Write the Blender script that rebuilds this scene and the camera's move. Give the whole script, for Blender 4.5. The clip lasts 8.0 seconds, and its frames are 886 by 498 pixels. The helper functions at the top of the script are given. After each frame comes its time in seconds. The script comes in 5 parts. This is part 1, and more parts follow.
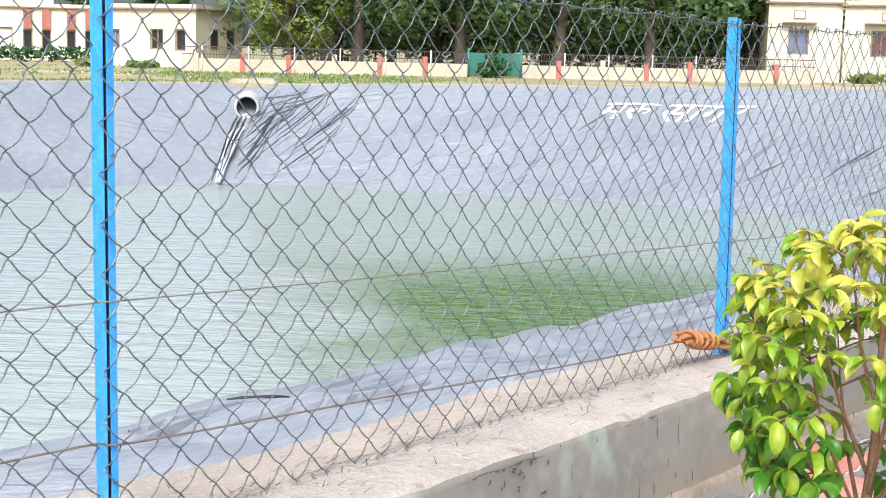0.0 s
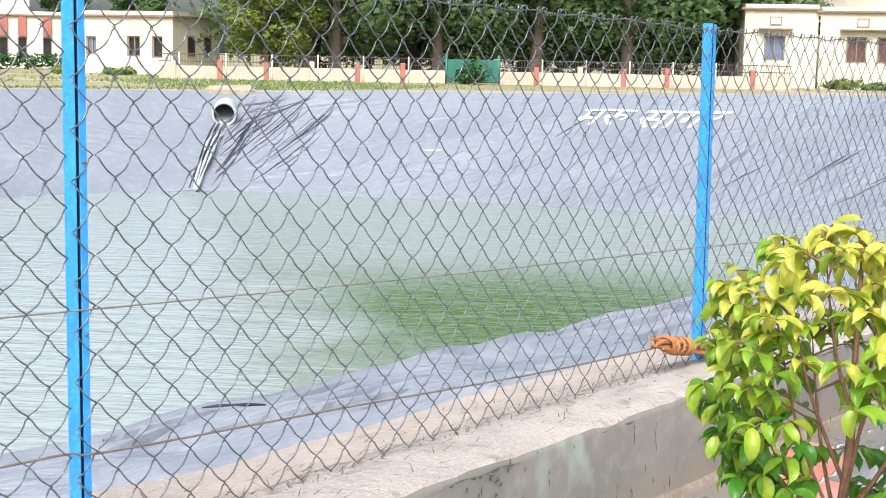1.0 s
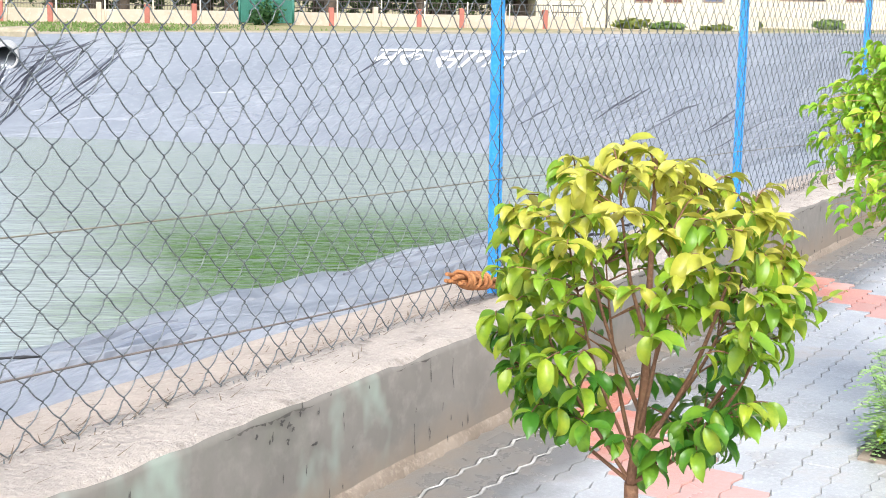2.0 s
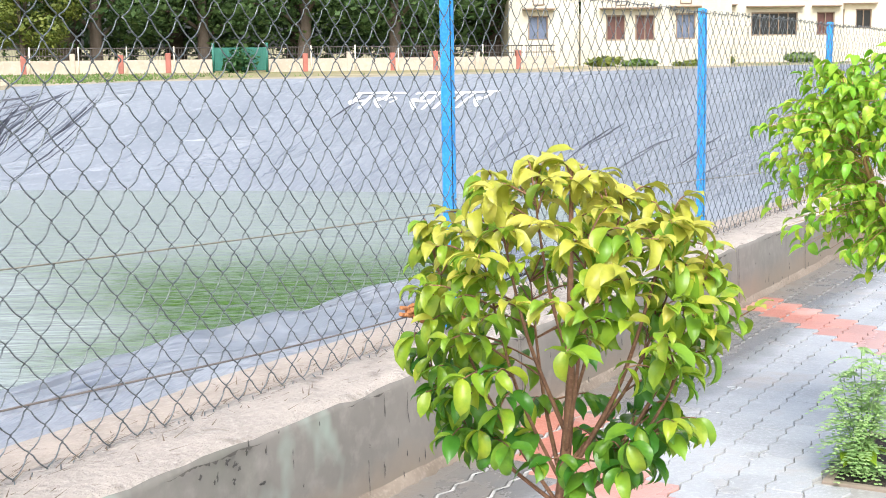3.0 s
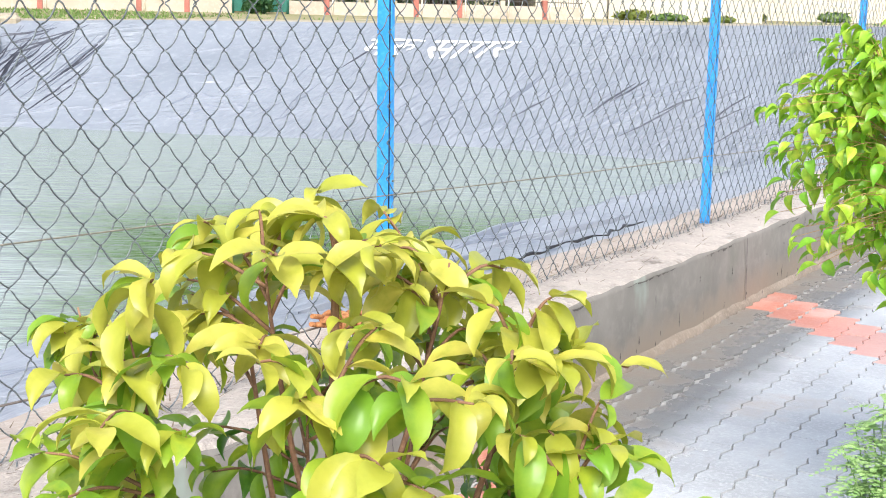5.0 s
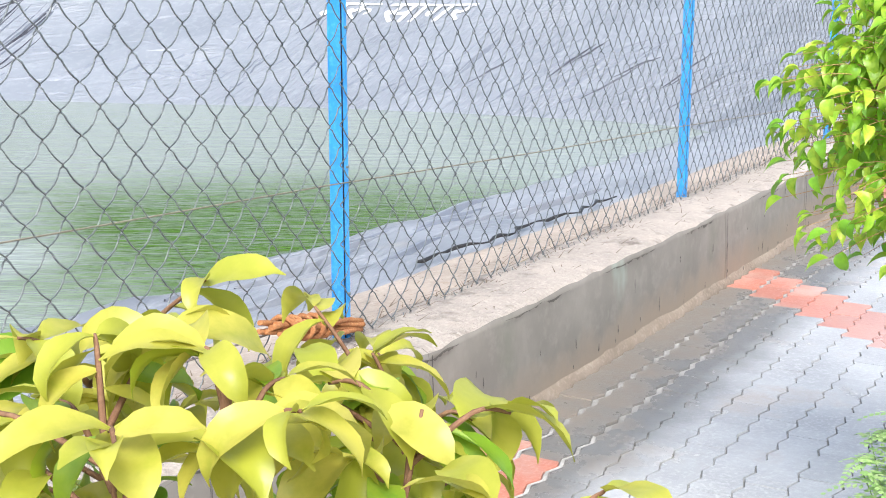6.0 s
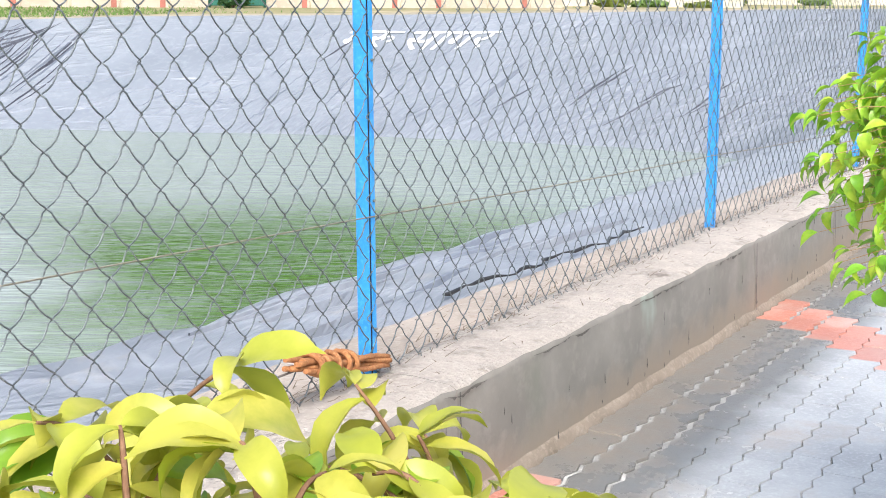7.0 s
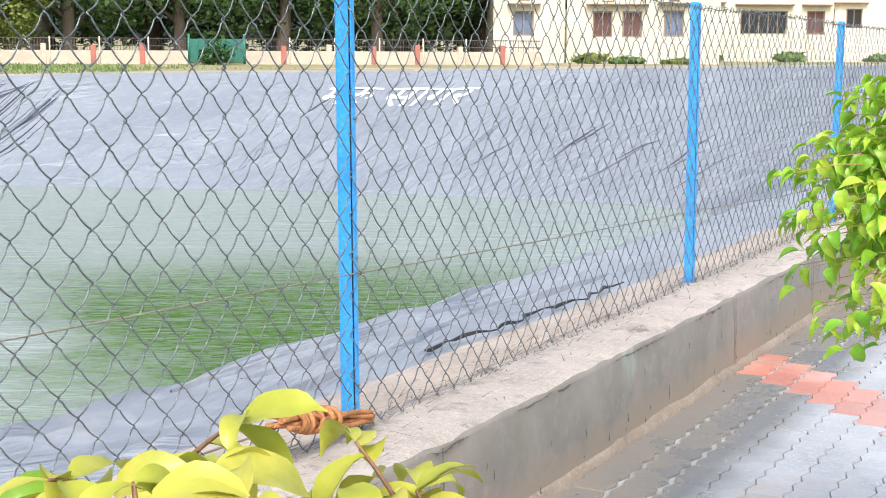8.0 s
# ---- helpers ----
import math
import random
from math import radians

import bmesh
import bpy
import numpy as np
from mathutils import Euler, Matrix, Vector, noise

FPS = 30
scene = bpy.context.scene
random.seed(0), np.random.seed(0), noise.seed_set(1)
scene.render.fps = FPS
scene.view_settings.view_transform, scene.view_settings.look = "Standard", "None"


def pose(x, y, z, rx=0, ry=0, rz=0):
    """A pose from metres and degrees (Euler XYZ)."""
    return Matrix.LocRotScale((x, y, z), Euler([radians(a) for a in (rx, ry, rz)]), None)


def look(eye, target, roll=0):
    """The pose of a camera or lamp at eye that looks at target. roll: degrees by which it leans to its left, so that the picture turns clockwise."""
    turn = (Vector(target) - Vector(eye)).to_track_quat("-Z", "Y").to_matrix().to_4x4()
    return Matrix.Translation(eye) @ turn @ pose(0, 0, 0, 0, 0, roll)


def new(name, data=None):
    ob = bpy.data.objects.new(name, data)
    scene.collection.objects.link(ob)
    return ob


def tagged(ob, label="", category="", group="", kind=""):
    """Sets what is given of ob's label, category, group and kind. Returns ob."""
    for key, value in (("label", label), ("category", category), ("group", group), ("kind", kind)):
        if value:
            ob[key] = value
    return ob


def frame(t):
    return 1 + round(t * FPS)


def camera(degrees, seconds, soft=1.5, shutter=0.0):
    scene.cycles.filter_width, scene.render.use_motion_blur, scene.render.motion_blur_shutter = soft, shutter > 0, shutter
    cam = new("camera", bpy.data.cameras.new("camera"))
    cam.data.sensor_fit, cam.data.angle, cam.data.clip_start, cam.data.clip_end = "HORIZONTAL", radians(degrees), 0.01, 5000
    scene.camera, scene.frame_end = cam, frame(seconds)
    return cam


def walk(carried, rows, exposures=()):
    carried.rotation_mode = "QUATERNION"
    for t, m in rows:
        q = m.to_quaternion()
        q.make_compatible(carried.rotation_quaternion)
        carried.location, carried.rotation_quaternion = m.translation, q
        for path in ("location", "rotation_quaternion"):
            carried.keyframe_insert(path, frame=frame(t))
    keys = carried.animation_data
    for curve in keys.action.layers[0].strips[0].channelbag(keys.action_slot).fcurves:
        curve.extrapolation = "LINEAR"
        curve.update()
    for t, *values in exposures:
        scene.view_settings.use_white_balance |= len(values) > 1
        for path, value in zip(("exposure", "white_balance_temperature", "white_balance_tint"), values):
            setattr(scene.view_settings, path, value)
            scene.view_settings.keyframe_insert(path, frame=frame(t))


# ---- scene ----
cam = camera(36.0, 8.0, soft=1.0)
EXPOSURE = 1.06
PATH = [
    (0, (-1.742, -2.444, 1.504), (-0.207, -1.195, 1.215), 1.3),
    (0.5, (-1.743, -2.449, 1.506), (-0.257, -1.143, 1.217), 0.7),
    (1, (-1.728, -2.443, 1.503), (-0.172, -1.217, 1.224), 1.2),
    (1.5, (-1.71, -2.437, 1.5), (-0.035, -1.38, 1.223), 1.8),
    (2, (-1.574, -2.381, 1.456), (0.134, -1.405, 1.1), 1.1),
    (2.2, (-1.545, -2.385, 1.443), (0.176, -1.432, 1.084), 0.8),
    (3.3, (-1.384, -2.449, 1.408), (0.347, -1.489, 1.123), -0.7),
    (3.5, (-1.29, -2.441, 1.419), (0.421, -1.475, 1.048), -0.3),
    (4, (-1.029, -2.356, 1.384), (0.68, -1.393, 0.996), 0.4),
    (4.5, (-0.74, -2.264, 1.401), (0.998, -1.367, 0.984), -0.6),
    (5, (-0.494, -2.216, 1.41), (1.209, -1.235, 1.041), 1.5),
    (5.2, (-0.404, -2.178, 1.4), (1.278, -1.186, 0.966), 1.4),
    (6.3, (-0.094, -1.969, 1.416), (1.636, -1.055, 1.001), 0.6),
    (6.5, (-0.094, -1.967, 1.419), (1.634, -1.049, 1.005), 0.6),
    (7, (-0.083, -1.961, 1.422), (1.63, -1.002, 1.039), 0.4),
    (7.5, (-0.083, -1.954, 1.414), (1.655, -1.007, 1.13), 0.3),
    (8, (-0.11, -1.966, 1.43), (1.629, -1.027, 1.127), 0.4),
]
walk(cam, [(t, look(e, g, r)) for t, e, g, r in PATH], exposures=[(0.0, EXPOSURE, 6250, 8), (3.5, EXPOSURE, 6250, 8), (5.0, EXPOSURE + 0.03, 6250, 8), (6.5, EXPOSURE + 0.04, 6250, 8), (8.0, EXPOSURE - 0.06, 6250, 8)])

# ---- world, sun ----
world = bpy.data.worlds.new("overcast_sky")
scene.world = world
world.use_nodes = True
wn = world.node_tree
for n in list(wn.nodes):
    wn.nodes.remove(n)
sky = wn.nodes.new("ShaderNodeTexSky")
sky.sky_type = "NISHITA"
sky.sun_disc = False
sky.sun_elevation = radians(47.5)
sky.sun_rotation = radians(242)
sky.air_density = 1.0
sky.dust_density = 5.0
sky.ozone_density = 1.5
soft = wn.nodes.new("ShaderNodeHueSaturation")
soft.inputs["Saturation"].default_value = 0.7
wbg = wn.nodes.new("ShaderNodeBackground")
wbg.inputs["Strength"].default_value = 0.15
wout = wn.nodes.new("ShaderNodeOutputWorld")
wn.links.new(sky.outputs[0], soft.inputs["Color"])
wn.links.new(soft.outputs[0], wbg.inputs["Color"])
wn.links.new(wbg.outputs[0], wout.inputs["Surface"])

sun_data = bpy.data.lights.new("sun", "SUN")
sun_data.energy = 1.25
sun_data.angle = radians(28)
sun_data.color = (1.0, 0.98, 0.95)
sun = new("sun", sun_data)
sun.matrix_world = look((-34, -18, 42), (0, 0, 0))


# ---- materials ----
WATER_Z = -2.2


def mix_colors(nt, fac, a, b):
    m = nt.nodes.new("ShaderNodeMix")
    m.data_type = "RGBA"
    nt.links.new(fac, m.inputs[0])
    for val, sock in ((a, m.inputs[6]), (b, m.inputs[7])):
        if isinstance(val, tuple):
            sock.default_value = (*val, 1)
        else:
            nt.links.new(val, sock)
    return m.outputs[2]


def noise_mask(nt, vec, scale, lo, hi, detail=5.0, rough=0.6, stretch=None):
    if stretch:
        mp = nt.nodes.new("ShaderNodeMapping")
        mp.inputs["Scale"].default_value = stretch
        nt.links.new(vec, mp.inputs["Vector"])
        vec = mp.outputs[0]
    n = nt.nodes.new("ShaderNodeTexNoise")
    n.inputs["Scale"].default_value = scale
    n.inputs["Detail"].default_value = detail
    n.inputs["Roughness"].default_value = rough
    nt.links.new(vec, n.inputs["Vector"])
    r = nt.nodes.new("ShaderNodeMapRange")
    r.inputs["From Min"].default_value = lo
    r.inputs["From Max"].default_value = hi
    nt.links.new(n.outputs[0], r.inputs["Value"])
    return r.outputs[0]


def surface(name, base, dark=None, light=None, rough=0.7, metal=0.0, big=1.2, small=25.0, bump=0.2,
            bump_dist=0.01, stain=None, stain_scale=3.0, stain_stretch=None, stain_lo=0.58, stain_hi=0.7,
            vary=0.0, island=False, spec=0.5, space="world", bump_stretch=None):
    """A painted or weathered surface: two scales of mottling, stains with a shape of their own, fine relief."""
    dark = dark or tuple(c * 0.78 for c in base)
    light = light or tuple(min(1, c * 1.15) for c in base)
    m = bpy.data.materials.new(name)
    m.use_nodes = True
    nt = m.node_tree
    b = nt.nodes["Principled BSDF"]
    if space == "world":
        vec = nt.nodes.new("ShaderNodeNewGeometry").outputs["Position"]
    else:
        vec = nt.nodes.new("ShaderNodeTexCoord").outputs["Object"]
    c = mix_colors(nt, noise_mask(nt, vec, big, 0.35, 0.65), dark, base)
    c = mix_colors(nt, noise_mask(nt, vec, small, 0.5, 0.8), c, light)
    if stain:
        c = mix_colors(nt, noise_mask(nt, vec, stain_scale, stain_lo, stain_hi, 7.0, 0.65, stain_stretch), c, stain)
    if vary:
        if island:
            rnd = nt.nodes.new("ShaderNodeNewGeometry").outputs["Random Per Island"]
        else:
            rnd = nt.nodes.new("ShaderNodeObjectInfo").outputs["Random"]
        mr = nt.nodes.new("ShaderNodeMapRange")
        mr.inputs["To Min"].default_value = 1 - vary
        mr.inputs["To Max"].default_value = 1 + vary
        nt.links.new(rnd, mr.inputs["Value"])
        hs = nt.nodes.new("ShaderNodeHueSaturation")
        nt.links.new(mr.outputs[0], hs.inputs["Value"])
        nt.links.new(c, hs.inputs["Color"])
        c = hs.outputs[0]
    nt.links.new(c, b.inputs["Base Color"])
    b.inputs["Roughness"].default_value = rough
    b.inputs["Metallic"].default_value = metal
    b.inputs["Specular IOR Level"].default_value = spec
    if bump:
        bp = nt.nodes.new("ShaderNodeBump")
        bp.inputs["Strength"].default_value = bump
        bp.inputs["Distance"].default_value = bump_dist
        nt.links.new(noise_mask(nt, vec, small * 0.6, 0.2, 0.8, 8.0, 0.65, bump_stretch), bp.inputs["Height"])
        nt.links.new(bp.outputs[0], b.inputs["Normal"])
    return m


def leaf_material(name, base, tip, rough=0.33, vary=0.25, island=False):
    """A thin leaf: light shines partly through it."""
    m = bpy.data.materials.new(name)
    m.use_nodes = True
    nt = m.node_tree
    b = nt.nodes["Principled BSDF"]
    if island:
        rnd = nt.nodes.new("ShaderNodeNewGeometry").outputs["Random Per Island"]
    else:
        rnd = nt.nodes.new("ShaderNodeObjectInfo").outputs["Random"]
    vec = nt.nodes.new("ShaderNodeNewGeometry").outputs["Position"]
    c = mix_colors(nt, rnd, base, tip)
    c = mix_colors(nt, noise_mask(nt, vec, 45, 0.42, 0.75), c, tuple(min(1, k * 0.85) for k in base))
    nt.links.new(c, b.inputs["Base Color"])
    b.inputs["Roughness"].default_value = rough
    tr = nt.nodes.new("ShaderNodeBsdfTranslucent")
    nt.links.new(c, tr.inputs["Color"])
    mx = nt.nodes.new("ShaderNodeMixShader")
    mx.inputs[0].default_value = 0.34
    nt.links.new(b.outputs[0], mx.inputs[1])
    nt.links.new(tr.outputs[0], mx.inputs[2])
    nt.links.new(mx.outputs[0], nt.nodes["Material Output"].inputs["Surface"])
    return m


M_CONCRETE = surface("wall_plaster", (0.235, 0.216, 0.192), (0.185, 0.17, 0.151), (0.265, 0.245, 0.218), 0.85, big=3.0, small=16,
                     bump=0.3, bump_dist=0.006, stain=(0.16, 0.16, 0.13), stain_scale=2.4, stain_stretch=(1.0, 1.0, 0.55), stain_lo=0.54, stain_hi=0.74)
M_COPING = surface("cement_coping", (0.55, 0.48, 0.42), (0.43, 0.375, 0.33), (0.64, 0.58, 0.52), 0.9, big=5, small=60,
                   bump=0.9, bump_dist=0.018, stain=(0.24, 0.20, 0.17), stain_scale=7, stain_lo=0.56, stain_hi=0.70)
M_CHIP = surface("broken_plaster", (0.07, 0.065, 0.06), rough=0.95, small=90, bump=0.6)
M_TORN = surface("crumbled_plaster", (0.13, 0.118, 0.104), (0.08, 0.073, 0.065), rough=0.95, big=20, small=90, bump=0.6)
M_FILLET = surface("muddy_mortar", (0.29, 0.235, 0.185), (0.21, 0.165, 0.125), (0.37, 0.31, 0.25), 0.9, big=4, small=50, bump=0.6)
M_PAVER = surface("grey_paver", (0.46, 0.462, 0.467), (0.36, 0.36, 0.364), (0.52, 0.52, 0.524), 0.22, big=2.6, small=70,
                  bump=0.3, bump_dist=0.004, stain=(0.40, 0.33, 0.27), stain_scale=1.3, stain_lo=0.56, stain_hi=0.75, vary=0.06)
M_PAVER_J = surface("grey_paver_rest", (0.46, 0.462, 0.467), (0.36, 0.36, 0.364), (0.52, 0.52, 0.524), 0.22, big=2.6, small=70,
                    bump=0.3, bump_dist=0.004, stain=(0.40, 0.33, 0.27), stain_scale=1.3, stain_lo=0.56, stain_hi=0.75, vary=0.06, island=True)
M_RED = surface("red_paver", (0.53, 0.20, 0.14), (0.44, 0.17, 0.12), (0.6, 0.33, 0.26), 0.34, big=3, small=70,
                bump=0.3, bump_dist=0.004, stain=(0.5, 0.40, 0.36), stain_scale=2.5, stain_lo=0.48, stain_hi=0.75, vary=0.15)
M_RED_J = surface("red_paver_rest", (0.53, 0.20, 0.14), (0.44, 0.17, 0.12), (0.6, 0.33, 0.26), 0.34, big=3, small=70,
                  bump=0.3, bump_dist=0.004, stain=(0.5, 0.40, 0.36), stain_scale=2.5, stain_lo=0.48, stain_hi=0.75, vary=0.15, island=True)


def add_wall_dirt(mat):
    """Brown silt washed over the pavers beside the wall and in ragged patches farther out."""
    nt = mat.node_tree
    b = nt.nodes["Principled BSDF"]
    old = b.inputs["Base Color"].links[0].from_socket
    pos = nt.nodes.new("ShaderNodeNewGeometry").outputs["Position"]
    sep = nt.nodes.new("ShaderNodeSeparateXYZ")
    nt.links.new(pos, sep.inputs[0])
    mr = nt.nodes.new("ShaderNodeMapRange")
    mr.inputs["From Min"].default_value = -0.85
    mr.inputs["From Max"].default_value = -0.32
    mr.inputs["To Min"].default_value = -0.35
    mr.inputs["To Max"].default_value = 0.16
    nt.links.new(sep.outputs[1], mr.inputs["Value"])
    ad = nt.nodes.new("ShaderNodeMath")
    ad.use_clamp = True
    nt.links.new(mr.outputs[0], ad.inputs[0])
    nt.links.new(noise_mask(nt, pos, 3.2, 0.42, 0.85, 7.0, 0.7), ad.inputs[1])
    nt.links.new(mix_colors(nt, ad.outputs[0], old, (0.27, 0.215, 0.165)), b.inputs["Base Color"])
    rg = nt.nodes.new("ShaderNodeMapRange")
    rg.inputs["To Min"].default_value = b.inputs["Roughness"].default_value
    rg.inputs["To Max"].default_value = 0.6
    nt.links.new(ad.outputs[0], rg.inputs["Value"])
    nt.links.new(rg.outputs[0], b.inputs["Roughness"])


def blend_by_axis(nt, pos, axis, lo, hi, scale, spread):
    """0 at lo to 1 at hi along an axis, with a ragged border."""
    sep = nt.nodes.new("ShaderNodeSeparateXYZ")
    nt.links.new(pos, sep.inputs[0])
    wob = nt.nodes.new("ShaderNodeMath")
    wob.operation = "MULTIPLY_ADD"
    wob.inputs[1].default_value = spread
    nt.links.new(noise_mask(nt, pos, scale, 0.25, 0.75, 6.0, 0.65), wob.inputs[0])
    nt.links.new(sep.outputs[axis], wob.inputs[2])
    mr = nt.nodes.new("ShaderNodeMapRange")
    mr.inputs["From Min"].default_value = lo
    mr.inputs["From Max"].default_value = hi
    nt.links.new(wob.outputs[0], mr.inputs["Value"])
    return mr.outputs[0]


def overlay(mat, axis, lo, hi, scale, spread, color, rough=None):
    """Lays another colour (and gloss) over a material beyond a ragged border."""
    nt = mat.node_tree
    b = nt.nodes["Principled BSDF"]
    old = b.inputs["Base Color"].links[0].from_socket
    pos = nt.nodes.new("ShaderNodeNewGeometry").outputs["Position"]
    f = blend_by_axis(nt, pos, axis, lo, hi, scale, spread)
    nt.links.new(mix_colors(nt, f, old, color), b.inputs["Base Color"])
    if rough:
        mr = nt.nodes.new("ShaderNodeMapRange")
        mr.inputs["To Min"].default_value, mr.inputs["To Max"].default_value = rough
        nt.links.new(f, mr.inputs["Value"])
        nt.links.new(mr.outputs[0], b.inputs["Roughness"])


for mat in (M_PAVER, M_PAVER_J):        # two courses beside the wall in darker grey, the rest wet
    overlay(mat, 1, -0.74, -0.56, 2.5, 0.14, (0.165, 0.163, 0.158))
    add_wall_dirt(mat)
for mat in (M_RED, M_RED_J):            # pale sky sheen of the wet red away from the wall, painted in
    overlay(mat, 1, -0.55, -1.25, 2.5, 0.2, (0.53, 0.34, 0.30), (0.4, 0.2))
nt = M_CONCRETE.node_tree
pb = nt.nodes["Principled BSDF"]
pos = nt.nodes.new("ShaderNodeNewGeometry").outputs["Position"]
smear = noise_mask(nt, pos, 1.9, 0.60, 0.68, 4.0, 0.6, (1.0, 1.0, 0.6))
nt.links.new(mix_colors(nt, smear, pb.inputs["Base Color"].links[0].from_socket, (0.29, 0.335, 0.285)), pb.inputs["Base Color"])
overlay(M_CONCRETE, 2, 0.10, -0.02, 6.0, -0.09, (0.265, 0.215, 0.168))
M_JOINT = surface("white_joint_sand", (0.54, 0.52, 0.49), (0.28, 0.27, 0.25), (0.6, 0.58, 0.55), 0.95, big=9, small=50, bump=0.5)
M_BED = surface("joint_sand", (0.36, 0.35, 0.335), (0.23, 0.22, 0.205), (0.46, 0.45, 0.435), 0.95, big=9, small=50, bump=0.5)
M_SOIL = surface("dark_soil", (0.06, 0.045, 0.035), (0.03, 0.025, 0.02), (0.12, 0.09, 0.07), 0.95, big=14, small=60, bump=0.9, bump_dist=0.02)
M_SAND = surface("sandy_ledge", (0.47, 0.395, 0.335), (0.37, 0.31, 0.26), (0.55, 0.48, 0.42), 0.95, big=3, small=45, bump=0.6,
                 bump_dist=0.015, stain=(0.36, 0.27, 0.21), stain_scale=14, stain_lo=0.63, stain_hi=0.72)
M_EARTH = surface("dry_grass_ground", (0.31, 0.26, 0.15), (0.22, 0.22, 0.09), (0.38, 0.31, 0.19), 0.95, big=0.16, small=3.0,
                  bump=0.6, bump_dist=0.05, stain=(0.5, 0.4, 0.29), stain_scale=0.11, stain_lo=0.56, stain_hi=0.66)
M_CRESTDIRT = surface("crest_earth", (0.38, 0.32, 0.245), (0.28, 0.25, 0.17), (0.44, 0.38, 0.3), 0.95, big=0.5, small=6, bump=0.6, bump_dist=0.04)
M_LINER = surface("pond_liner", (0.232, 0.252, 0.285), (0.188, 0.206, 0.238), (0.275, 0.296, 0.33), 0.42, big=0.25, small=5,
                  bump=0.0, spec=0.5)


def add_creases(mat, sets, strength, depth):
    """Fine slanting creases in the plastic sheet, in patches: (along, across, scale along, scale across, patch size, patch level)."""
    nt = mat.node_tree
    b = nt.nodes["Principled BSDF"]
    pos = nt.nodes.new("ShaderNodeNewGeometry").outputs["Position"]
    total = None
    for along, across, s1, s2, patch, level, reach in sets:
        dots = []
        for axis, sc in ((along, s1), (across, s2)):
            d = nt.nodes.new("ShaderNodeVectorMath")
            d.operation = "DOT_PRODUCT"
            d.inputs[1].default_value = tuple(a * sc for a in axis)
            nt.links.new(pos, d.inputs[0])
            dots.append(d.outputs["Value"])
        c = nt.nodes.new("ShaderNodeCombineXYZ")
        nt.links.new(dots[0], c.inputs[0])
        nt.links.new(dots[1], c.inputs[1])
        n = noise_mask(nt, c.outputs[0], 1.0, 0.25, 0.75, 4.0, 0.6)
        m = nt.nodes.new("ShaderNodeMath")
        m.operation = "MULTIPLY"
        nt.links.new(n, m.inputs[0])
        nt.links.new(noise_mask(nt, pos, patch, level, level + 0.18, 2.0), m.inputs[1])
        if reach:             # tauter towards the inflow, looser at the end of the pond
            sep = nt.nodes.new("ShaderNodeSeparateXYZ")
            nt.links.new(pos, sep.inputs[0])
            mr = nt.nodes.new("ShaderNodeMapRange")
            mr.inputs["From Min"].default_value, mr.inputs["From Max"].default_value = reach
            nt.links.new(sep.outputs[1], mr.inputs["Value"])
            m2 = nt.nodes.new("ShaderNodeMath")
            m2.operation = "MULTIPLY"
            nt.links.new(m.outputs[0], m2.inputs[0])
            nt.links.new(mr.outputs[0], m2.inputs[1])
            m = m2
        if total is None:
            total = m.outputs[0]
        else:
            a = nt.nodes.new("ShaderNodeMath")
            nt.links.new(total, a.inputs[0])
            nt.links.new(m.outputs[0], a.inputs[1])
            total = a.outputs[0]
    bp = nt.nodes.new("ShaderNodeBump")
    bp.inputs["Strength"].default_value = strength
    bp.inputs["Distance"].default_value = depth
    nt.links.new(total, bp.inputs["Height"])
    nt.links.new(bp.outputs[0], b.inputs["Normal"])


add_creases(M_LINER, (((0.86, -0.14, 0.47), (0.12, 0.98, 0.06), 0.4, 4.2, 0.14, 0.32, (22.0, 8.0)), ((0.86, -0.05, 0.47), (0.05, 0.99, 0.03), 1.0, 9.0, 0.3, 0.38, (22.0, 8.0)),
                      ((0.6, -0.75, 0.2), (0.45, 0.45, 0.75), 0.4, 4.0, 0.25, 0.5, None), ((0.5, -0.8, -0.25), (0.4, 0.2, 0.9), 1.2, 8.0, 0.5, 0.55, None)), 0.6, 0.18)
# liner colour lightened for skylight on the flat edge, with sandy stains
M_APRON = surface("skylit_liner_edge", (0.30, 0.316, 0.352), (0.235, 0.25, 0.285), (0.36, 0.374, 0.405), 0.42, big=1.5, small=9, bump=0.0,
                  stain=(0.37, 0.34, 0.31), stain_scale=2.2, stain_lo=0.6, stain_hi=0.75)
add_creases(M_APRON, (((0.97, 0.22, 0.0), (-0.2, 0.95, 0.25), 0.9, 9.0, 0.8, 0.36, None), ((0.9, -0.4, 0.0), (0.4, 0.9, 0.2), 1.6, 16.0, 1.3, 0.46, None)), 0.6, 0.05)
M_FOLD = surface("liner_fold", (0.24, 0.262, 0.31), (0.18, 0.2, 0.245), (0.28, 0.302, 0.35), 0.42, big=0.6, small=6, bump=0.2, bump_dist=0.03)
# wet beside the stream; elsewhere the shade of the folds is painted dark
M_SHADED_WETFOLD = surface("wet_shaded_fold", (0.10, 0.105, 0.13), (0.06, 0.062, 0.08), (0.16, 0.165, 0.2), 0.35, big=0.9, small=6, bump=0.2, bump_dist=0.03)
M_LETTER = surface("white_paint", (0.82, 0.82, 0.84), (0.74, 0.74, 0.76), (0.86, 0.86, 0.87), 0.6, big=2, small=12, bump=0.1)
M_BLUE = surface("blue_paint", (0.045, 0.34, 0.80), (0.035, 0.27, 0.68), (0.12, 0.45, 0.84), 0.38, big=7, small=90, bump=0.15,
                 bump_dist=0.002, stain=(0.16, 0.17, 0.2), stain_scale=22, stain_lo=0.68, stain_hi=0.74)
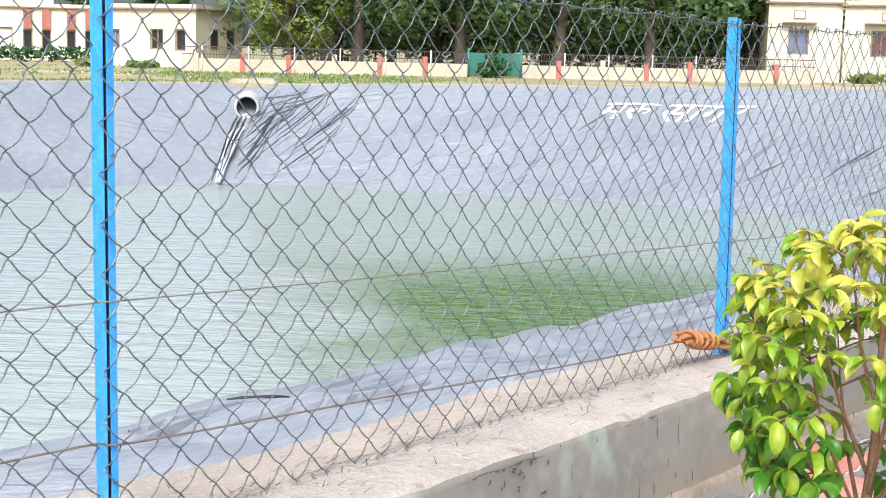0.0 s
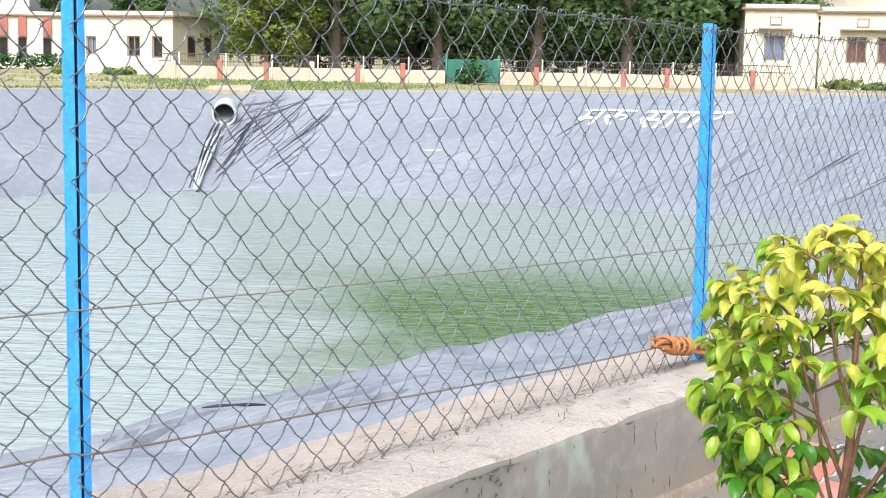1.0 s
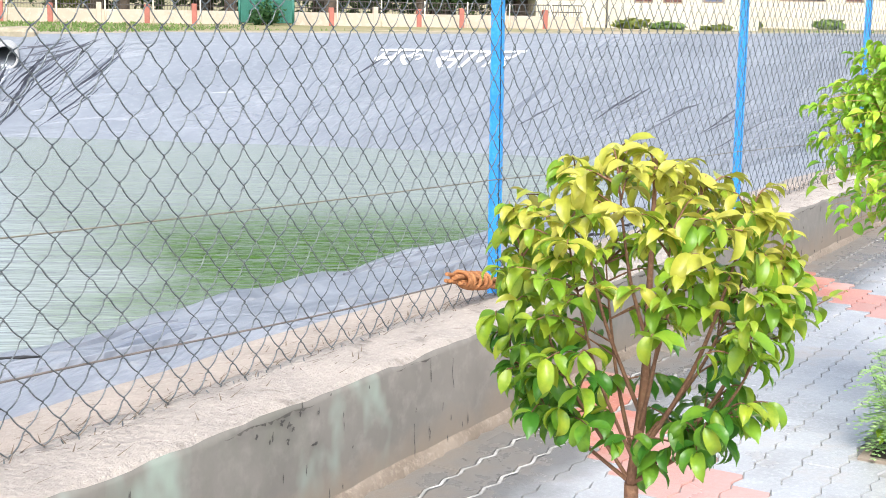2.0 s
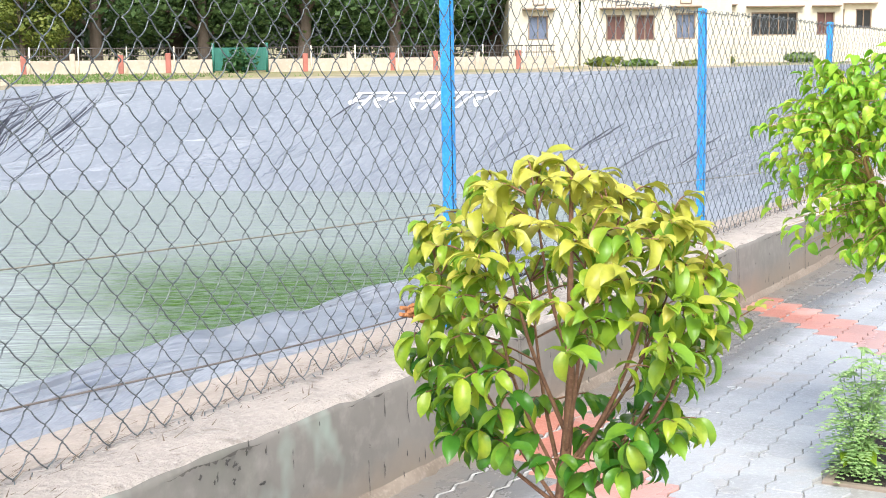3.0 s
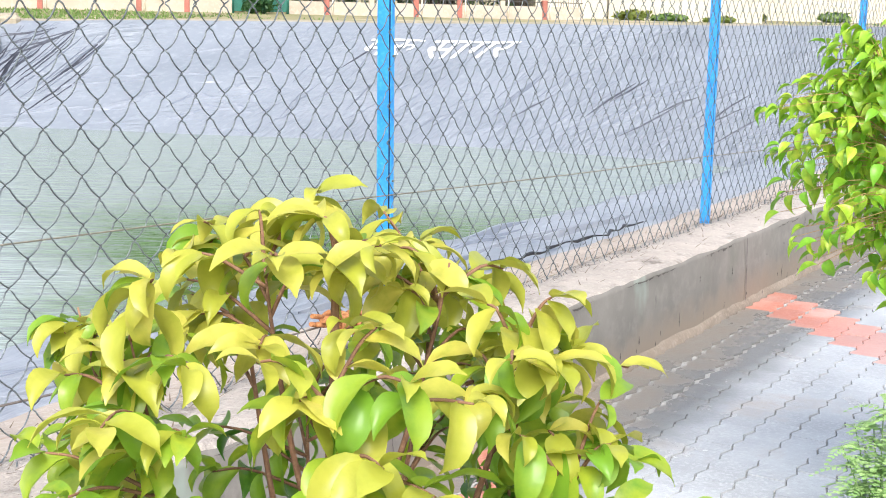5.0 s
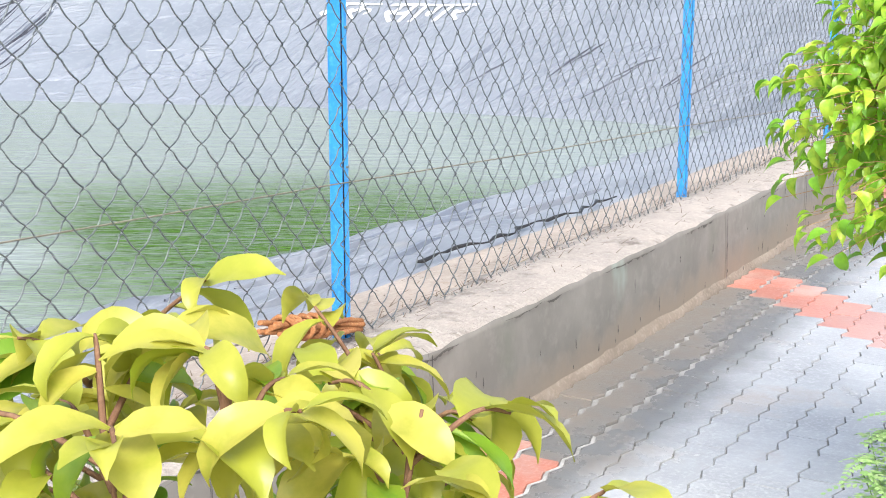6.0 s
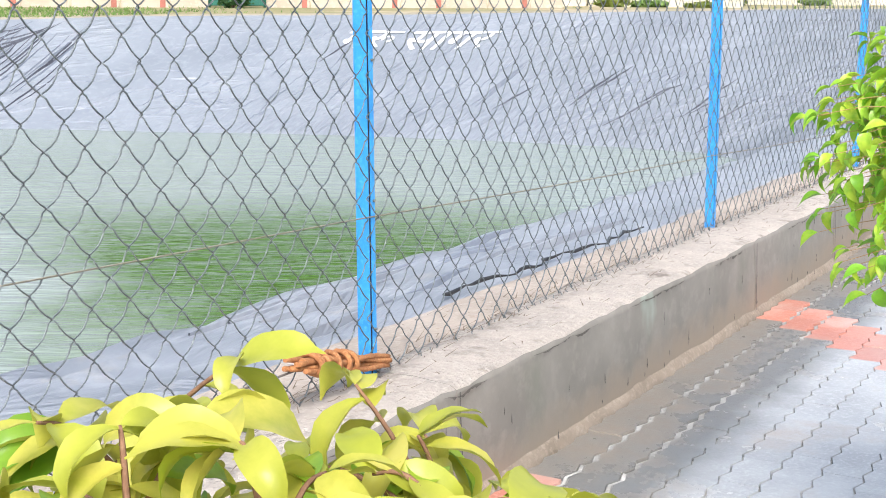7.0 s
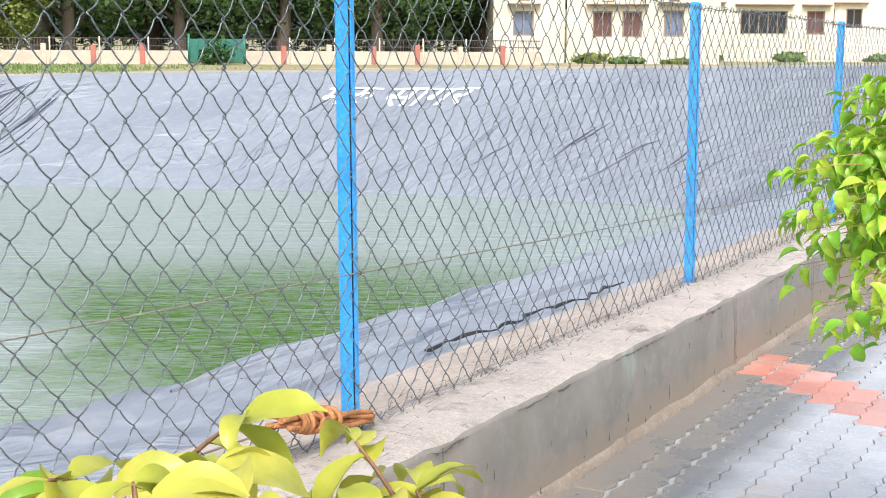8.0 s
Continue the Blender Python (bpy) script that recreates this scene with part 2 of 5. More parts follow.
# near-black stands for the unlit gap between the two angles
M_INNER = surface("shaded_iron", (0.022, 0.03, 0.055), (0.015, 0.02, 0.03), rough=0.8, big=9, small=60, bump=0.2)
M_WIRE = surface("galvanised_wire", (0.165, 0.185, 0.19), (0.095, 0.11, 0.115), (0.36, 0.39, 0.39), 0.32, metal=0.45, big=12, small=120, bump=0.0)
M_RUSTWIRE = surface("yellowed_wire", (0.29, 0.265, 0.21), (0.2, 0.18, 0.14), (0.42, 0.39, 0.32), 0.6, metal=0.2, big=10, small=90, bump=0.0)
M_ROPE = surface("orange_rope", (0.44, 0.19, 0.07), (0.29, 0.11, 0.04), (0.56, 0.31, 0.14), 0.85, big=18, small=140, bump=0.8, bump_dist=0.004)
M_ROPE_TAIL = surface("dull_rope", (0.19, 0.16, 0.14), rough=0.9, big=18, small=140, bump=0.5, bump_dist=0.003)
M_BLACK = surface("black_hose", (0.022, 0.022, 0.024), rough=0.5, big=10, small=60, bump=0.2)
M_CREAM = surface("cream_wall_paint", (0.64, 0.59, 0.48), (0.54, 0.49, 0.39), (0.71, 0.67, 0.57), 0.9, big=0.35, small=4,
                  bump=0.15, bump_dist=0.02, stain=(0.50, 0.46, 0.36), stain_scale=0.7, stain_stretch=(1, 1, 0.35), stain_lo=0.62, stain_hi=0.76)
M_PALE = surface("pale_wall_paint", (0.82, 0.76, 0.64), (0.74, 0.67, 0.54), (0.86, 0.82, 0.72), 0.9, big=0.4, small=4, bump=0.15, bump_dist=0.02,
                 stain=(0.52, 0.45, 0.37), stain_scale=0.9, stain_lo=0.62, stain_hi=0.76)
M_TRIM = surface("brown_trim", (0.24, 0.17, 0.12), rough=0.85, big=2, small=9, bump=0.2)
M_BWALL = surface("dusty_cream_wall", (0.50, 0.43, 0.35), (0.40, 0.34, 0.27), (0.58, 0.51, 0.43), 0.9, big=0.5, small=5, bump=0.2, bump_dist=0.02, stain=(0.4, 0.33, 0.26), stain_scale=1.0, stain_lo=0.6, stain_hi=0.75)
M_REDTRIM = surface("red_painted_trim", (0.40, 0.14, 0.11), (0.32, 0.12, 0.09), rough=0.75, big=1.2, small=10, bump=0.15)
M_SHUTTER = surface("brown_shutter", (0.13, 0.055, 0.045), (0.09, 0.04, 0.035), rough=0.6, big=3, small=20, bump=0.2)
M_FRAME = surface("window_frame_wood", (0.3, 0.22, 0.16), rough=0.7, big=3, small=20, bump=0.2)
M_BLUEGLASS = surface("bluish_pane", (0.16, 0.2, 0.3), rough=0.12, big=2, small=12, bump=0.05)
M_DARKPANE = surface("dark_pane", (0.03, 0.032, 0.035), rough=0.15, big=2, small=12, bump=0.05)
M_GATE = surface("green_gate_paint", (0.03, 0.16, 0.12), rough=0.5, big=3, small=20, bump=0.1)
M_RAIL = surface("dull_railing", (0.10, 0.085, 0.08), rough=0.7, big=3, small=20, bump=0.1)
M_PIPE = surface("concrete_pipe", (0.42, 0.42, 0.42), (0.33, 0.33, 0.33), rough=0.8, big=3, small=20, bump=0.4)
M_PIPEIN = surface("dark_pipe_inside", (0.02, 0.02, 0.022), rough=0.5, big=3, small=20, bump=0.2)
M_BARK = surface("brown_bark", (0.26, 0.135, 0.075), (0.17, 0.085, 0.05), (0.34, 0.2, 0.12), 0.8, big=30, small=160, bump=0.5, bump_dist=0.003)
M_BARK_PALE = surface("ochre_bark", (0.42, 0.26, 0.10), (0.3, 0.17, 0.07), (0.5, 0.36, 0.18), 0.8, big=25, small=160, bump=0.5, bump_dist=0.003)
M_TRUNK = surface("far_trunk_bark", (0.14, 0.11, 0.085), rough=0.95, big=2, small=14, bump=0.6, bump_dist=0.04)
M_LEAF_YOUNG = leaf_material("young_leaf", (0.42, 0.45, 0.05), (0.63, 0.56, 0.11))
M_LEAF_MID = leaf_material("bright_leaf", (0.19, 0.37, 0.03), (0.41, 0.48, 0.04))
M_LEAF_OLD = leaf_material("mature_leaf", (0.06, 0.21, 0.022), (0.18, 0.35, 0.03))
M_LEAF_YOUNG_J = leaf_material("young_leaf_rest", (0.42, 0.45, 0.05), (0.63, 0.56, 0.11), island=True)
M_LEAF_MID_J = leaf_material("bright_leaf_rest", (0.19, 0.37, 0.03), (0.41, 0.48, 0.04), island=True)
M_LEAF_OLD_J = leaf_material("mature_leaf_rest", (0.06, 0.21, 0.022), (0.18, 0.35, 0.03), island=True)
M_LEAF_TREE = leaf_material("sapling_leaf", (0.24, 0.50, 0.03), (0.54, 0.66, 0.06), island=False)
M_LEAF_TREE_J = leaf_material("sapling_leaf_rest", (0.20, 0.47, 0.03), (0.52, 0.65, 0.06), island=True)
M_WEED = leaf_material("weed_leaf", (0.30, 0.50, 0.17), (0.50, 0.63, 0.29), rough=0.6, island=True)
M_WEEDSTEM = surface("weed_stem", (0.22, 0.33, 0.12), rough=0.7, big=20, small=90, bump=0.0)
M_FAR_LEAF = leaf_material("far_tree_leaf", (0.064, 0.132, 0.042), (0.15, 0.24, 0.075), rough=0.6, island=True)
M_FAR_LEAF2 = leaf_material("sunlit_tree_leaf", (0.13, 0.19, 0.035), (0.28, 0.30, 0.06), rough=0.6, island=True)
M_GRASS = leaf_material("grass_blade", (0.12, 0.23, 0.05), (0.25, 0.33, 0.10), rough=0.7, island=True)
M_HEDGE = leaf_material("hedge_leaf", (0.03, 0.10, 0.03), (0.07, 0.17, 0.05), rough=0.6, island=True)


def water_material():
    m = bpy.data.materials.new("murky_green_water")
    m.use_nodes = True
    nt = m.node_tree
    b = nt.nodes["Principled BSDF"]
    vec = nt.nodes.new("ShaderNodeNewGeometry").outputs["Position"]
    # silt from pipe to near shore; pale sky and green tree reflections painted in
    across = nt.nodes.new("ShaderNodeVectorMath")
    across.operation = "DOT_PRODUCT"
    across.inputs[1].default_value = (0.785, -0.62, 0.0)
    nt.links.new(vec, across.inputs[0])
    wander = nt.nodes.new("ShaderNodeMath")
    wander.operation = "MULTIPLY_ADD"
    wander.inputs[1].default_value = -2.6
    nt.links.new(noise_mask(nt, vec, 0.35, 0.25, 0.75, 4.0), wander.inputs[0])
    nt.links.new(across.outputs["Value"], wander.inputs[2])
    silt_sheen = nt.nodes.new("ShaderNodeMapRange")
    silt_sheen.interpolation_type = "SMOOTHSTEP"
    silt_sheen.inputs["From Min"].default_value = 0.2
    silt_sheen.inputs["From Max"].default_value = 3.6
    silt_sheen.inputs["To Min"].default_value = 1.0
    silt_sheen.inputs["To Max"].default_value = 0.0
    nt.links.new(wander.outputs[0], silt_sheen.inputs["Value"])
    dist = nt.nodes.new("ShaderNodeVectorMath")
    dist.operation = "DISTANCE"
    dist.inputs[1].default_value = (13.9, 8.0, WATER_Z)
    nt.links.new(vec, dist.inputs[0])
    # farther water paled: the sheen of sky and bank put into its colour
    far_sheen = nt.nodes.new("ShaderNodeMapRange")
    far_sheen.interpolation_type = "SMOOTHSTEP"
    far_sheen.inputs["From Min"].default_value = 2.2
    far_sheen.inputs["From Max"].default_value = 7.5
    far_sheen.inputs["To Max"].default_value = 0.84
    nt.links.new(dist.outputs["Value"], far_sheen.inputs["Value"])
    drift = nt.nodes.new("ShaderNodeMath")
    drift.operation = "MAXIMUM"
    nt.links.new(silt_sheen.outputs[0], drift.inputs[0])
    nt.links.new(far_sheen.outputs[0], drift.inputs[1])
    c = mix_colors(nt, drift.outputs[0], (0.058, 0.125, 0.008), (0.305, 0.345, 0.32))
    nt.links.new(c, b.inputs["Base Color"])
    b.inputs["Roughness"].default_value = 0.07
    b.inputs["IOR"].default_value = 1.40
    bp = nt.nodes.new("ShaderNodeBump")
    bp.inputs["Strength"].default_value = 1.0
    bp.inputs["Distance"].default_value = 0.055
    turn = nt.nodes.new("ShaderNodeMapping")        # ripples run across the breeze
    turn.inputs["Rotation"].default_value = (0, 0, radians(-33))
    nt.links.new(vec, turn.inputs["Vector"])
    nt.links.new(noise_mask(nt, turn.outputs[0], 1.5, 0.2, 0.8, 3.0, 0.65, (2.4, 0.45, 1.0)), bp.inputs["Height"])
    nt.links.new(bp.outputs[0], b.inputs["Normal"])
    return m


M_WATER = water_material()
M_FALL = surface("falling_water", (0.52, 0.54, 0.58), (0.36, 0.38, 0.42), (0.72, 0.74, 0.77), 0.2, big=3, small=14, bump=0.6, bump_dist=0.03)


# ---- helpers of this scene ----
def link_mesh(name, bm, material):
    me = bpy.data.meshes.new(name)
    bm.to_mesh(me)
    bm.free()
    for m in material if isinstance(material, (list, tuple)) else [material]:
        me.materials.append(m)
    return me


def part(name, bm, material, parent, label=""):
    ob = new(name, link_mesh(name, bm, material))
    ob.parent = parent
    if label:
        ob["label"] = label
    return ob


def thing(name, at=(0, 0, 0), rz=0.0, **tags):
    ob = new(name)
    ob.matrix_world = pose(*at, 0, 0, rz)
    ob.empty_display_size = 0.1
    return tagged(ob, **tags)


def solid(name, bm, material, **tags):
    return tagged(new(name, link_mesh(name, bm, material)), **tags)


def box(bm, x0, x1, y0, y1, z0, z1, bevel=0.0):
    r = bmesh.ops.create_cube(bm, size=1.0)
    vs = r["verts"]
    for v in vs:
        v.co = Vector(((x0 + x1) / 2 + v.co.x * (x1 - x0), (y0 + y1) / 2 + v.co.y * (y1 - y0), (z0 + z1) / 2 + v.co.z * (z1 - z0)))
    if bevel:
        es = {e for v in vs for e in v.link_edges}
        bmesh.ops.bevel(bm, geom=list(es), offset=bevel, segments=1, affect="EDGES")
    return bm


def tube(bm, pts, radii, sides=6, smooth=True, cap=True):
    """A tube along a line of points."""
    pts = [Vector(p) for p in pts]
    if not isinstance(radii, (list, tuple)):
        radii = [radii] * len(pts)
    rings = []
    side = None
    for i, p in enumerate(pts):
        d = (pts[min(i + 1, len(pts) - 1)] - pts[max(i - 1, 0)]).normalized()
        if side is None:
            side = d.orthogonal().normalized()
        else:
            side = (side - d * side.dot(d))
            side = side.normalized() if side.length > 1e-6 else d.orthogonal().normalized()
        up = d.cross(side)
        rings.append([bm.verts.new(p + (side * math.cos(a) + up * math.sin(a)) * radii[i])
                      for a in (2 * math.pi * k / sides for k in range(sides))])
    for a, b in zip(rings, rings[1:]):
        for k in range(sides):
            f = bm.faces.new((a[k], a[(k + 1) % sides], b[(k + 1) % sides], b[k]))
            f.smooth = smooth
    if cap:
        bm.faces.new(list(reversed(rings[0])))
        bm.faces.new(rings[-1])
    return bm


def spline(pts, n):
    """Points along a smooth line through pts."""
    pts = [Vector(p) for p in pts]
    out = []
    for i in range(len(pts) - 1):
        p0, p1, p2, p3 = pts[max(i - 1, 0)], pts[i], pts[i + 1], pts[min(i + 2, len(pts) - 1)]
        for k in range(n):
            t = k / n
            out.append(0.5 * ((2 * p1) + (p2 - p0) * t + (2 * p0 - 5 * p1 + 4 * p2 - p3) * t * t + (3 * p1 - p0 - 3 * p2 + p3) * t ** 3))
    out.append(pts[-1])
    return out


SLOPE = -0.014          # wall and path fall gently along x


def fall(x):
    return SLOPE * (x - 3.0)


# ---- pond basin: crest, bank, water ----
RIM = [  # crest x, y, z and the shore x, y below it
    ((-25, 1.05, 0.50), (-20, 6.2)), ((-10, 1.05, 0.36), (-10, 6.2)), ((-3, 1.08, 0.29), (-3, 6.2)), ((0.5, 1.10, 0.25), (0.5, 6.2)),
    ((3, 1.05, 0.22), (3, 6.0)), ((6, 1.0, 0.19), (6, 5.9)), ((9, 1.0, 0.16), (9, 5.8)), ((14, 0.9, 0.12), (14, 5.7)),
    ((22, 0.6, 0.10), (21, 5.6)), ((28, 0.4, 0.4), (25.5, 5.8)), ((33, 2.2, 0.93), (28.0, 6.6)), ((34.2, 5.5, 0.87), (28.7, 8.2)),
    ((34.4, 9.5, 0.77), (28.5, 10.8)), ((33.8, 14, 0.66), (27.9, 14.0)), ((32.2, 19.4, 0.53), (26.9, 17.4)), ((30.3, 24, 0.44), (25.6, 20.2)),
    ((27.6, 28.6, 0.32), (23.4, 25.0)), ((23.5, 30.4, 0.34), (20.3, 26.6)), ((19.4, 31.0, 0.36), (17.4, 27.1)), ((10, 33, 0.34), (9.5, 28.6)),
    ((-8, 36, 0.32), (-8, 31)), ((-24, 37, 0.32), (-20, 32)), ((-32, 28, 0.32), (-27, 26)), ((-33, 10, 0.45), (-27, 12)),
]


def closed(vals, n):
    v = [Vector(p) for p in vals]
    k = len(v)
    out = []
    for i in range(k):
        p0, p1, p2, p3 = v[i - 1], v[i], v[(i + 1) % k], v[(i + 2) % k]
        for j in range(n):
            t = j / n
            out.append(0.5 * ((2 * p1) + (p2 - p0) * t + (2 * p0 - 5 * p1 + 4 * p2 - p3) * t * t + (3 * p1 - p0 - 3 * p2 + p3) * t ** 3))
    return out


SUB = 20
crest = closed([c for c, w in RIM], SUB)
shore = closed([(w[0], w[1], WATER_Z) for c, w in RIM], SUB)


def bank_point(i, u, lift=0.0):
    """A point on the bank: i along the rim (may be a fraction), u from the crest (0) to the shore (1)."""
    n = len(crest)
    a, f = int(math.floor(i)) % n, i - math.floor(i)
    b = (a + 1) % n
    c = crest[a].lerp(crest[b], f)
    s = shore[a].lerp(shore[b], f)
    p = c.lerp(s, u)
    belly = math.sin(max(0, min(1, u)) * math.pi)
    w = noise.noise(Vector((p.x * 0.35, p.y * 0.35, p.z * 1.3))) * 0.10 + noise.noise(Vector((p.x * 1.1, p.y * 1.1, p.z * 2 + 5))) * 0.035
    near = 0.25 if c.y < 2 and c.x < 26 else 1.0
    out = Vector((c.x - s.x, c.y - s.y, 0)).normalized()
    nrm = (Vector((0, 0, 1)) * 0.9 - out * 0.43)
    return p + nrm * (w * near * (0.35 + belly) + lift) - Vector((0, 0, 0.10 * belly * near))


bm = bmesh.new()
ROWS = 26
grid = []
for i in range(len(crest)):
    col = [bm.verts.new(bank_point(i, r / (ROWS - 4) if r else 0.0)) for r in range(ROWS)]
    grid.append(col)
for i in range(len(grid)):
    a, b = grid[i], grid[(i + 1) % len(grid)]
    for r in range(ROWS - 1):
        f = bm.faces.new((a[r], a[r + 1], b[r + 1], b[r]))
        f.smooth = True
floor_c = bm.verts.new((0, 18, WATER_Z - 1.2))
for i in range(len(grid)):
    bm.faces.new((grid[i][-1], floor_c, grid[(i + 1) % len(grid)][-1]))
bmesh.ops.recalc_face_normals(bm, faces=bm.faces)
if sum(f.normal.z for f in bm.faces) < 0:
    bmesh.ops.reverse_faces(bm, faces=bm.faces)
liner = solid("pond_liner", bm, M_LINER, label="grey plastic pond liner on the sloping banks", category="pond liner", kind="structure")

bm = bmesh.new()
ring = [bm.verts.new((p.x + (p.x - 0) * 0.02, p.y + (p.y - 18) * 0.02, WATER_Z)) for p in shore]
bm.faces.new(ring)
bmesh.ops.recalc_face_normals(bm, faces=bm.faces)
if list(bm.faces)[0].normal.z < 0:
    bmesh.ops.reverse_faces(bm, faces=bm.faces)
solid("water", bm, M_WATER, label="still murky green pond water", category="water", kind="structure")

# the land round the pond, one sheet to the horizon
bm = bmesh.new()
CX, CY = 3.0, 16.0
land = []
for p in crest:
    d = Vector((p.x - CX, p.y - CY, 0)).normalized()
    near = p.y < 3 and p.x < 27
    col = []
    if near:
        for k, (yy, zz) in enumerate(((None, 0.0), (0.6, -0.045), (0.045, 0.043), (-0.15, -0.32), (-0.30, -0.36), (-8, -0.36), (-60, -0.36), (-1500, -0.36))):
            if yy is None:
                q = p + Vector((0, 0, -0.02))
            else:
                q = Vector((p.x, min(yy, p.y - 0.02 * k), (0.30 if k < 3 else 0.30) + fall(max(-20, min(p.x, 26))) + zz))
            col.append(q)
    else:
        for k, (r, zz) in enumerate(((0, 0.0), (0.7, 0.04), (2.0, 0.02), (5, 0.0), (14, 0.0), (40, 0.0), (140, 0.0), (1500, 0.0))):
            z = p.z + zz if k < 3 else p.z + (0.36 - p.z) * min(1, (k - 2) / 2)
            q = Vector((p.x, p.y, 0)) + d * r
            col.append(Vector((q.x, q.y, z)) if k else p + Vector((0, 0, -0.02)))
    land.append([bm.verts.new(q) for q in col])
for i in range(len(land)):
    a, b = land[i], land[(i + 1) % len(land)]
    for k in range(7):
        f = bm.faces.new((a[k], b[k], b[k + 1], a[k + 1]))
        nearby = max(v.co.y for v in f.verts) < 3 and abs(f.verts[0].co.x) < 27
        f.material_index = 1 if nearby and k < 2 else (2 if k < 1 and not nearby else 0)
        f.smooth = True
bmesh.ops.recalc_face_normals(bm, faces=bm.faces)
if sum(f.normal.z for f in bm.faces) < 0:
    bmesh.ops.reverse_faces(bm, faces=bm.faces)
solid("ground", bm, [M_EARTH, M_SAND, M_CRESTDIRT], label="dry grassy earth with a sandy ledge round the pond", category="ground", kind="structure")

# liner apron folded over the sandy ledge
APRON = [(-12, 0.62), (-3, 0.58), (0.4, 0.50), (1.0, 0.42), (1.6, 0.40), (2.6, 0.43), (3.3, 0.38), (4.1, 0.37), (5.0, 0.32), (5.8, 0.29), (8, 0.34), (12, 0.34), (22, 0.3)]


def apron_edge(x):
    for (x0, y0), (x1, y1) in zip(APRON, APRON[1:]):
        if x0 <= x <= x1:
            return y0 + (y1 - y0) * (x - x0) / (x1 - x0)
    return APRON[-1][1]


def ledge_z(x, y):
    """Height of the ledge behind the wall."""
    f = 0.345 - 0.1585 * (y - 0.045) if y < 0.6 else 0.257 - 0.06 * (y - 0.6)
    return f + fall(max(-20, min(x, 26)))


bm = bmesh.new()
cols = []
xs = [-12 + 0.12 * k for k in range(int(34 / 0.12))]
for x in xs:
    e = apron_edge(x) + 0.05 * noise.noise(Vector((x * 1.7, 0, 0))) + 0.02 * noise.noise(Vector((x * 6, 3, 0)))
    col = []
    for k in range(9):
        y = e + (1.16 - e) * k / 8
        z = ledge_z(x, y) + 0.010 + 0.05 * abs(noise.noise(Vector((x * 1.1, y * 5, 1)))) + 0.022 * noise.noise(Vector((x * 3.5, y * 14, 2)))
        if k == 8:
            z -= 0.10
        col.append(bm.verts.new((x, y, ledge_z(x, y) - 0.012 if k == 0 else z)))
    cols.append(col)
for a, b in zip(cols, cols[1:]):
    for k in range(8):
        bm.faces.new((a[k], b[k], b[k + 1], a[k + 1])).smooth = True
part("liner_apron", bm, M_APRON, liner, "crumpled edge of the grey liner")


# folds in the liner: ridges that run over the bank
def fold_ridge(bm, line, w, h):
    """A low ridge with a pointed back along a line of (i, u)."""
    prev = None
    n = len(line)
    for k, (i, u) in enumerate(line):
        t = math.sin(math.pi * (k + 0.3) / (n - 0.4))
        a = bank_point(i, u, 0.004)
        j, v = line[min(k + 1, n - 1)]
        i0, u0 = line[max(k - 1, 0)]
        d = (bank_point(j, v) - bank_point(i0, u0)).normalized()
        s = d.cross(Vector((0, 0, 1))).normalized()
        up = s.cross(d).normalized()
        if up.z < 0:
            up = -up
        ring = [bm.verts.new(a - s * w * t - up * 0.02), bm.verts.new(a + s * w * 0.25 * t + up * h * t), bm.verts.new(a + s * w * t - up * 0.02)]
        if prev:
            for q in range(2):
                bm.faces.new((prev[q], ring[q], ring[q + 1], prev[q + 1]))
        prev = ring


rng = random.Random(7)
PIPE_I = 16 * SUB + 2.0     # where the inflow pipe comes through the bank
for k in range(38):           # a fan of deep folds beside the pipe
    bm = bmesh.new()
    L = rng.uniform(0.45, 1.0)
    i1, u1 = PIPE_I - rng.uniform(3.0, 14.0), rng.uniform(0.015, 0.42)
    i0, u0 = min(PIPE_I - 0.5, i1 + 7.5 * L), min(0.98, u1 + 0.62 * L)
    if k % 4 == 0:
        i0, u0 = PIPE_I - rng.uniform(1.0, 3.0), rng.uniform(0.12, 0.36)
        i1, u1 = i0 - rng.uniform(4, 10), rng.uniform(0.012, 0.09)
    line = []
    for q in range(9):
        s = q / 8
        line.append((i0 + (i1 - i0) * s + rng.uniform(-0.08, 0.08), u0 + (u1 - u0) * s + 0.03 * math.sin(s * 3.1) + rng.uniform(-0.004, 0.004)))
    fold_ridge(bm, line, rng.uniform(0.008, 0.024), rng.uniform(0.02, 0.06))
    part("fold", bm, M_SHADED_WETFOLD if k % 3 else M_FOLD, liner)
for k in range(7):
    bm = bmesh.new()
    i0 = PIPE_I + rng.uniform(-0.5, 1.5)
    line = [(i0 + 1.6 * s / 6 + rng.uniform(-0.1, 0.1), 0.3 + 0.68 * s / 6) for s in range(7)]
    fold_ridge(bm, line, 0.04, 0.12)
    part("fold", bm, M_SHADED_WETFOLD, liner)
for k in range(130):          # finer creases all over the far and end banks
    bm = bmesh.new()
    i0 = rng.uniform(10.5 * SUB, 16 * SUB)
    u0 = rng.uniform(0.12, 0.95) if rng.random() < 0.5 else rng.uniform(0.6, 0.97)
    right = i0 < 14.4 * SUB
    du = rng.uniform(-0.32, -0.12) if right else rng.uniform(-0.14, 0.05)
    di = rng.uniform(-4.0, -1.5) if right else rng.uniform(-7, -3)
    line = [(i0 + di * s / 6 + rng.uniform(-0.12, 0.12), max(0.03, min(0.98, u0 + du * s / 6 + rng.uniform(-0.008, 0.008)))) for s in range(7)]
    fold_ridge(bm, line, rng.uniform(0.012, 0.026), rng.uniform(0.02, 0.05))
    part("fold", bm, M_SHADED_WETFOLD if k % 9 == 0 and right else M_FOLD, liner)

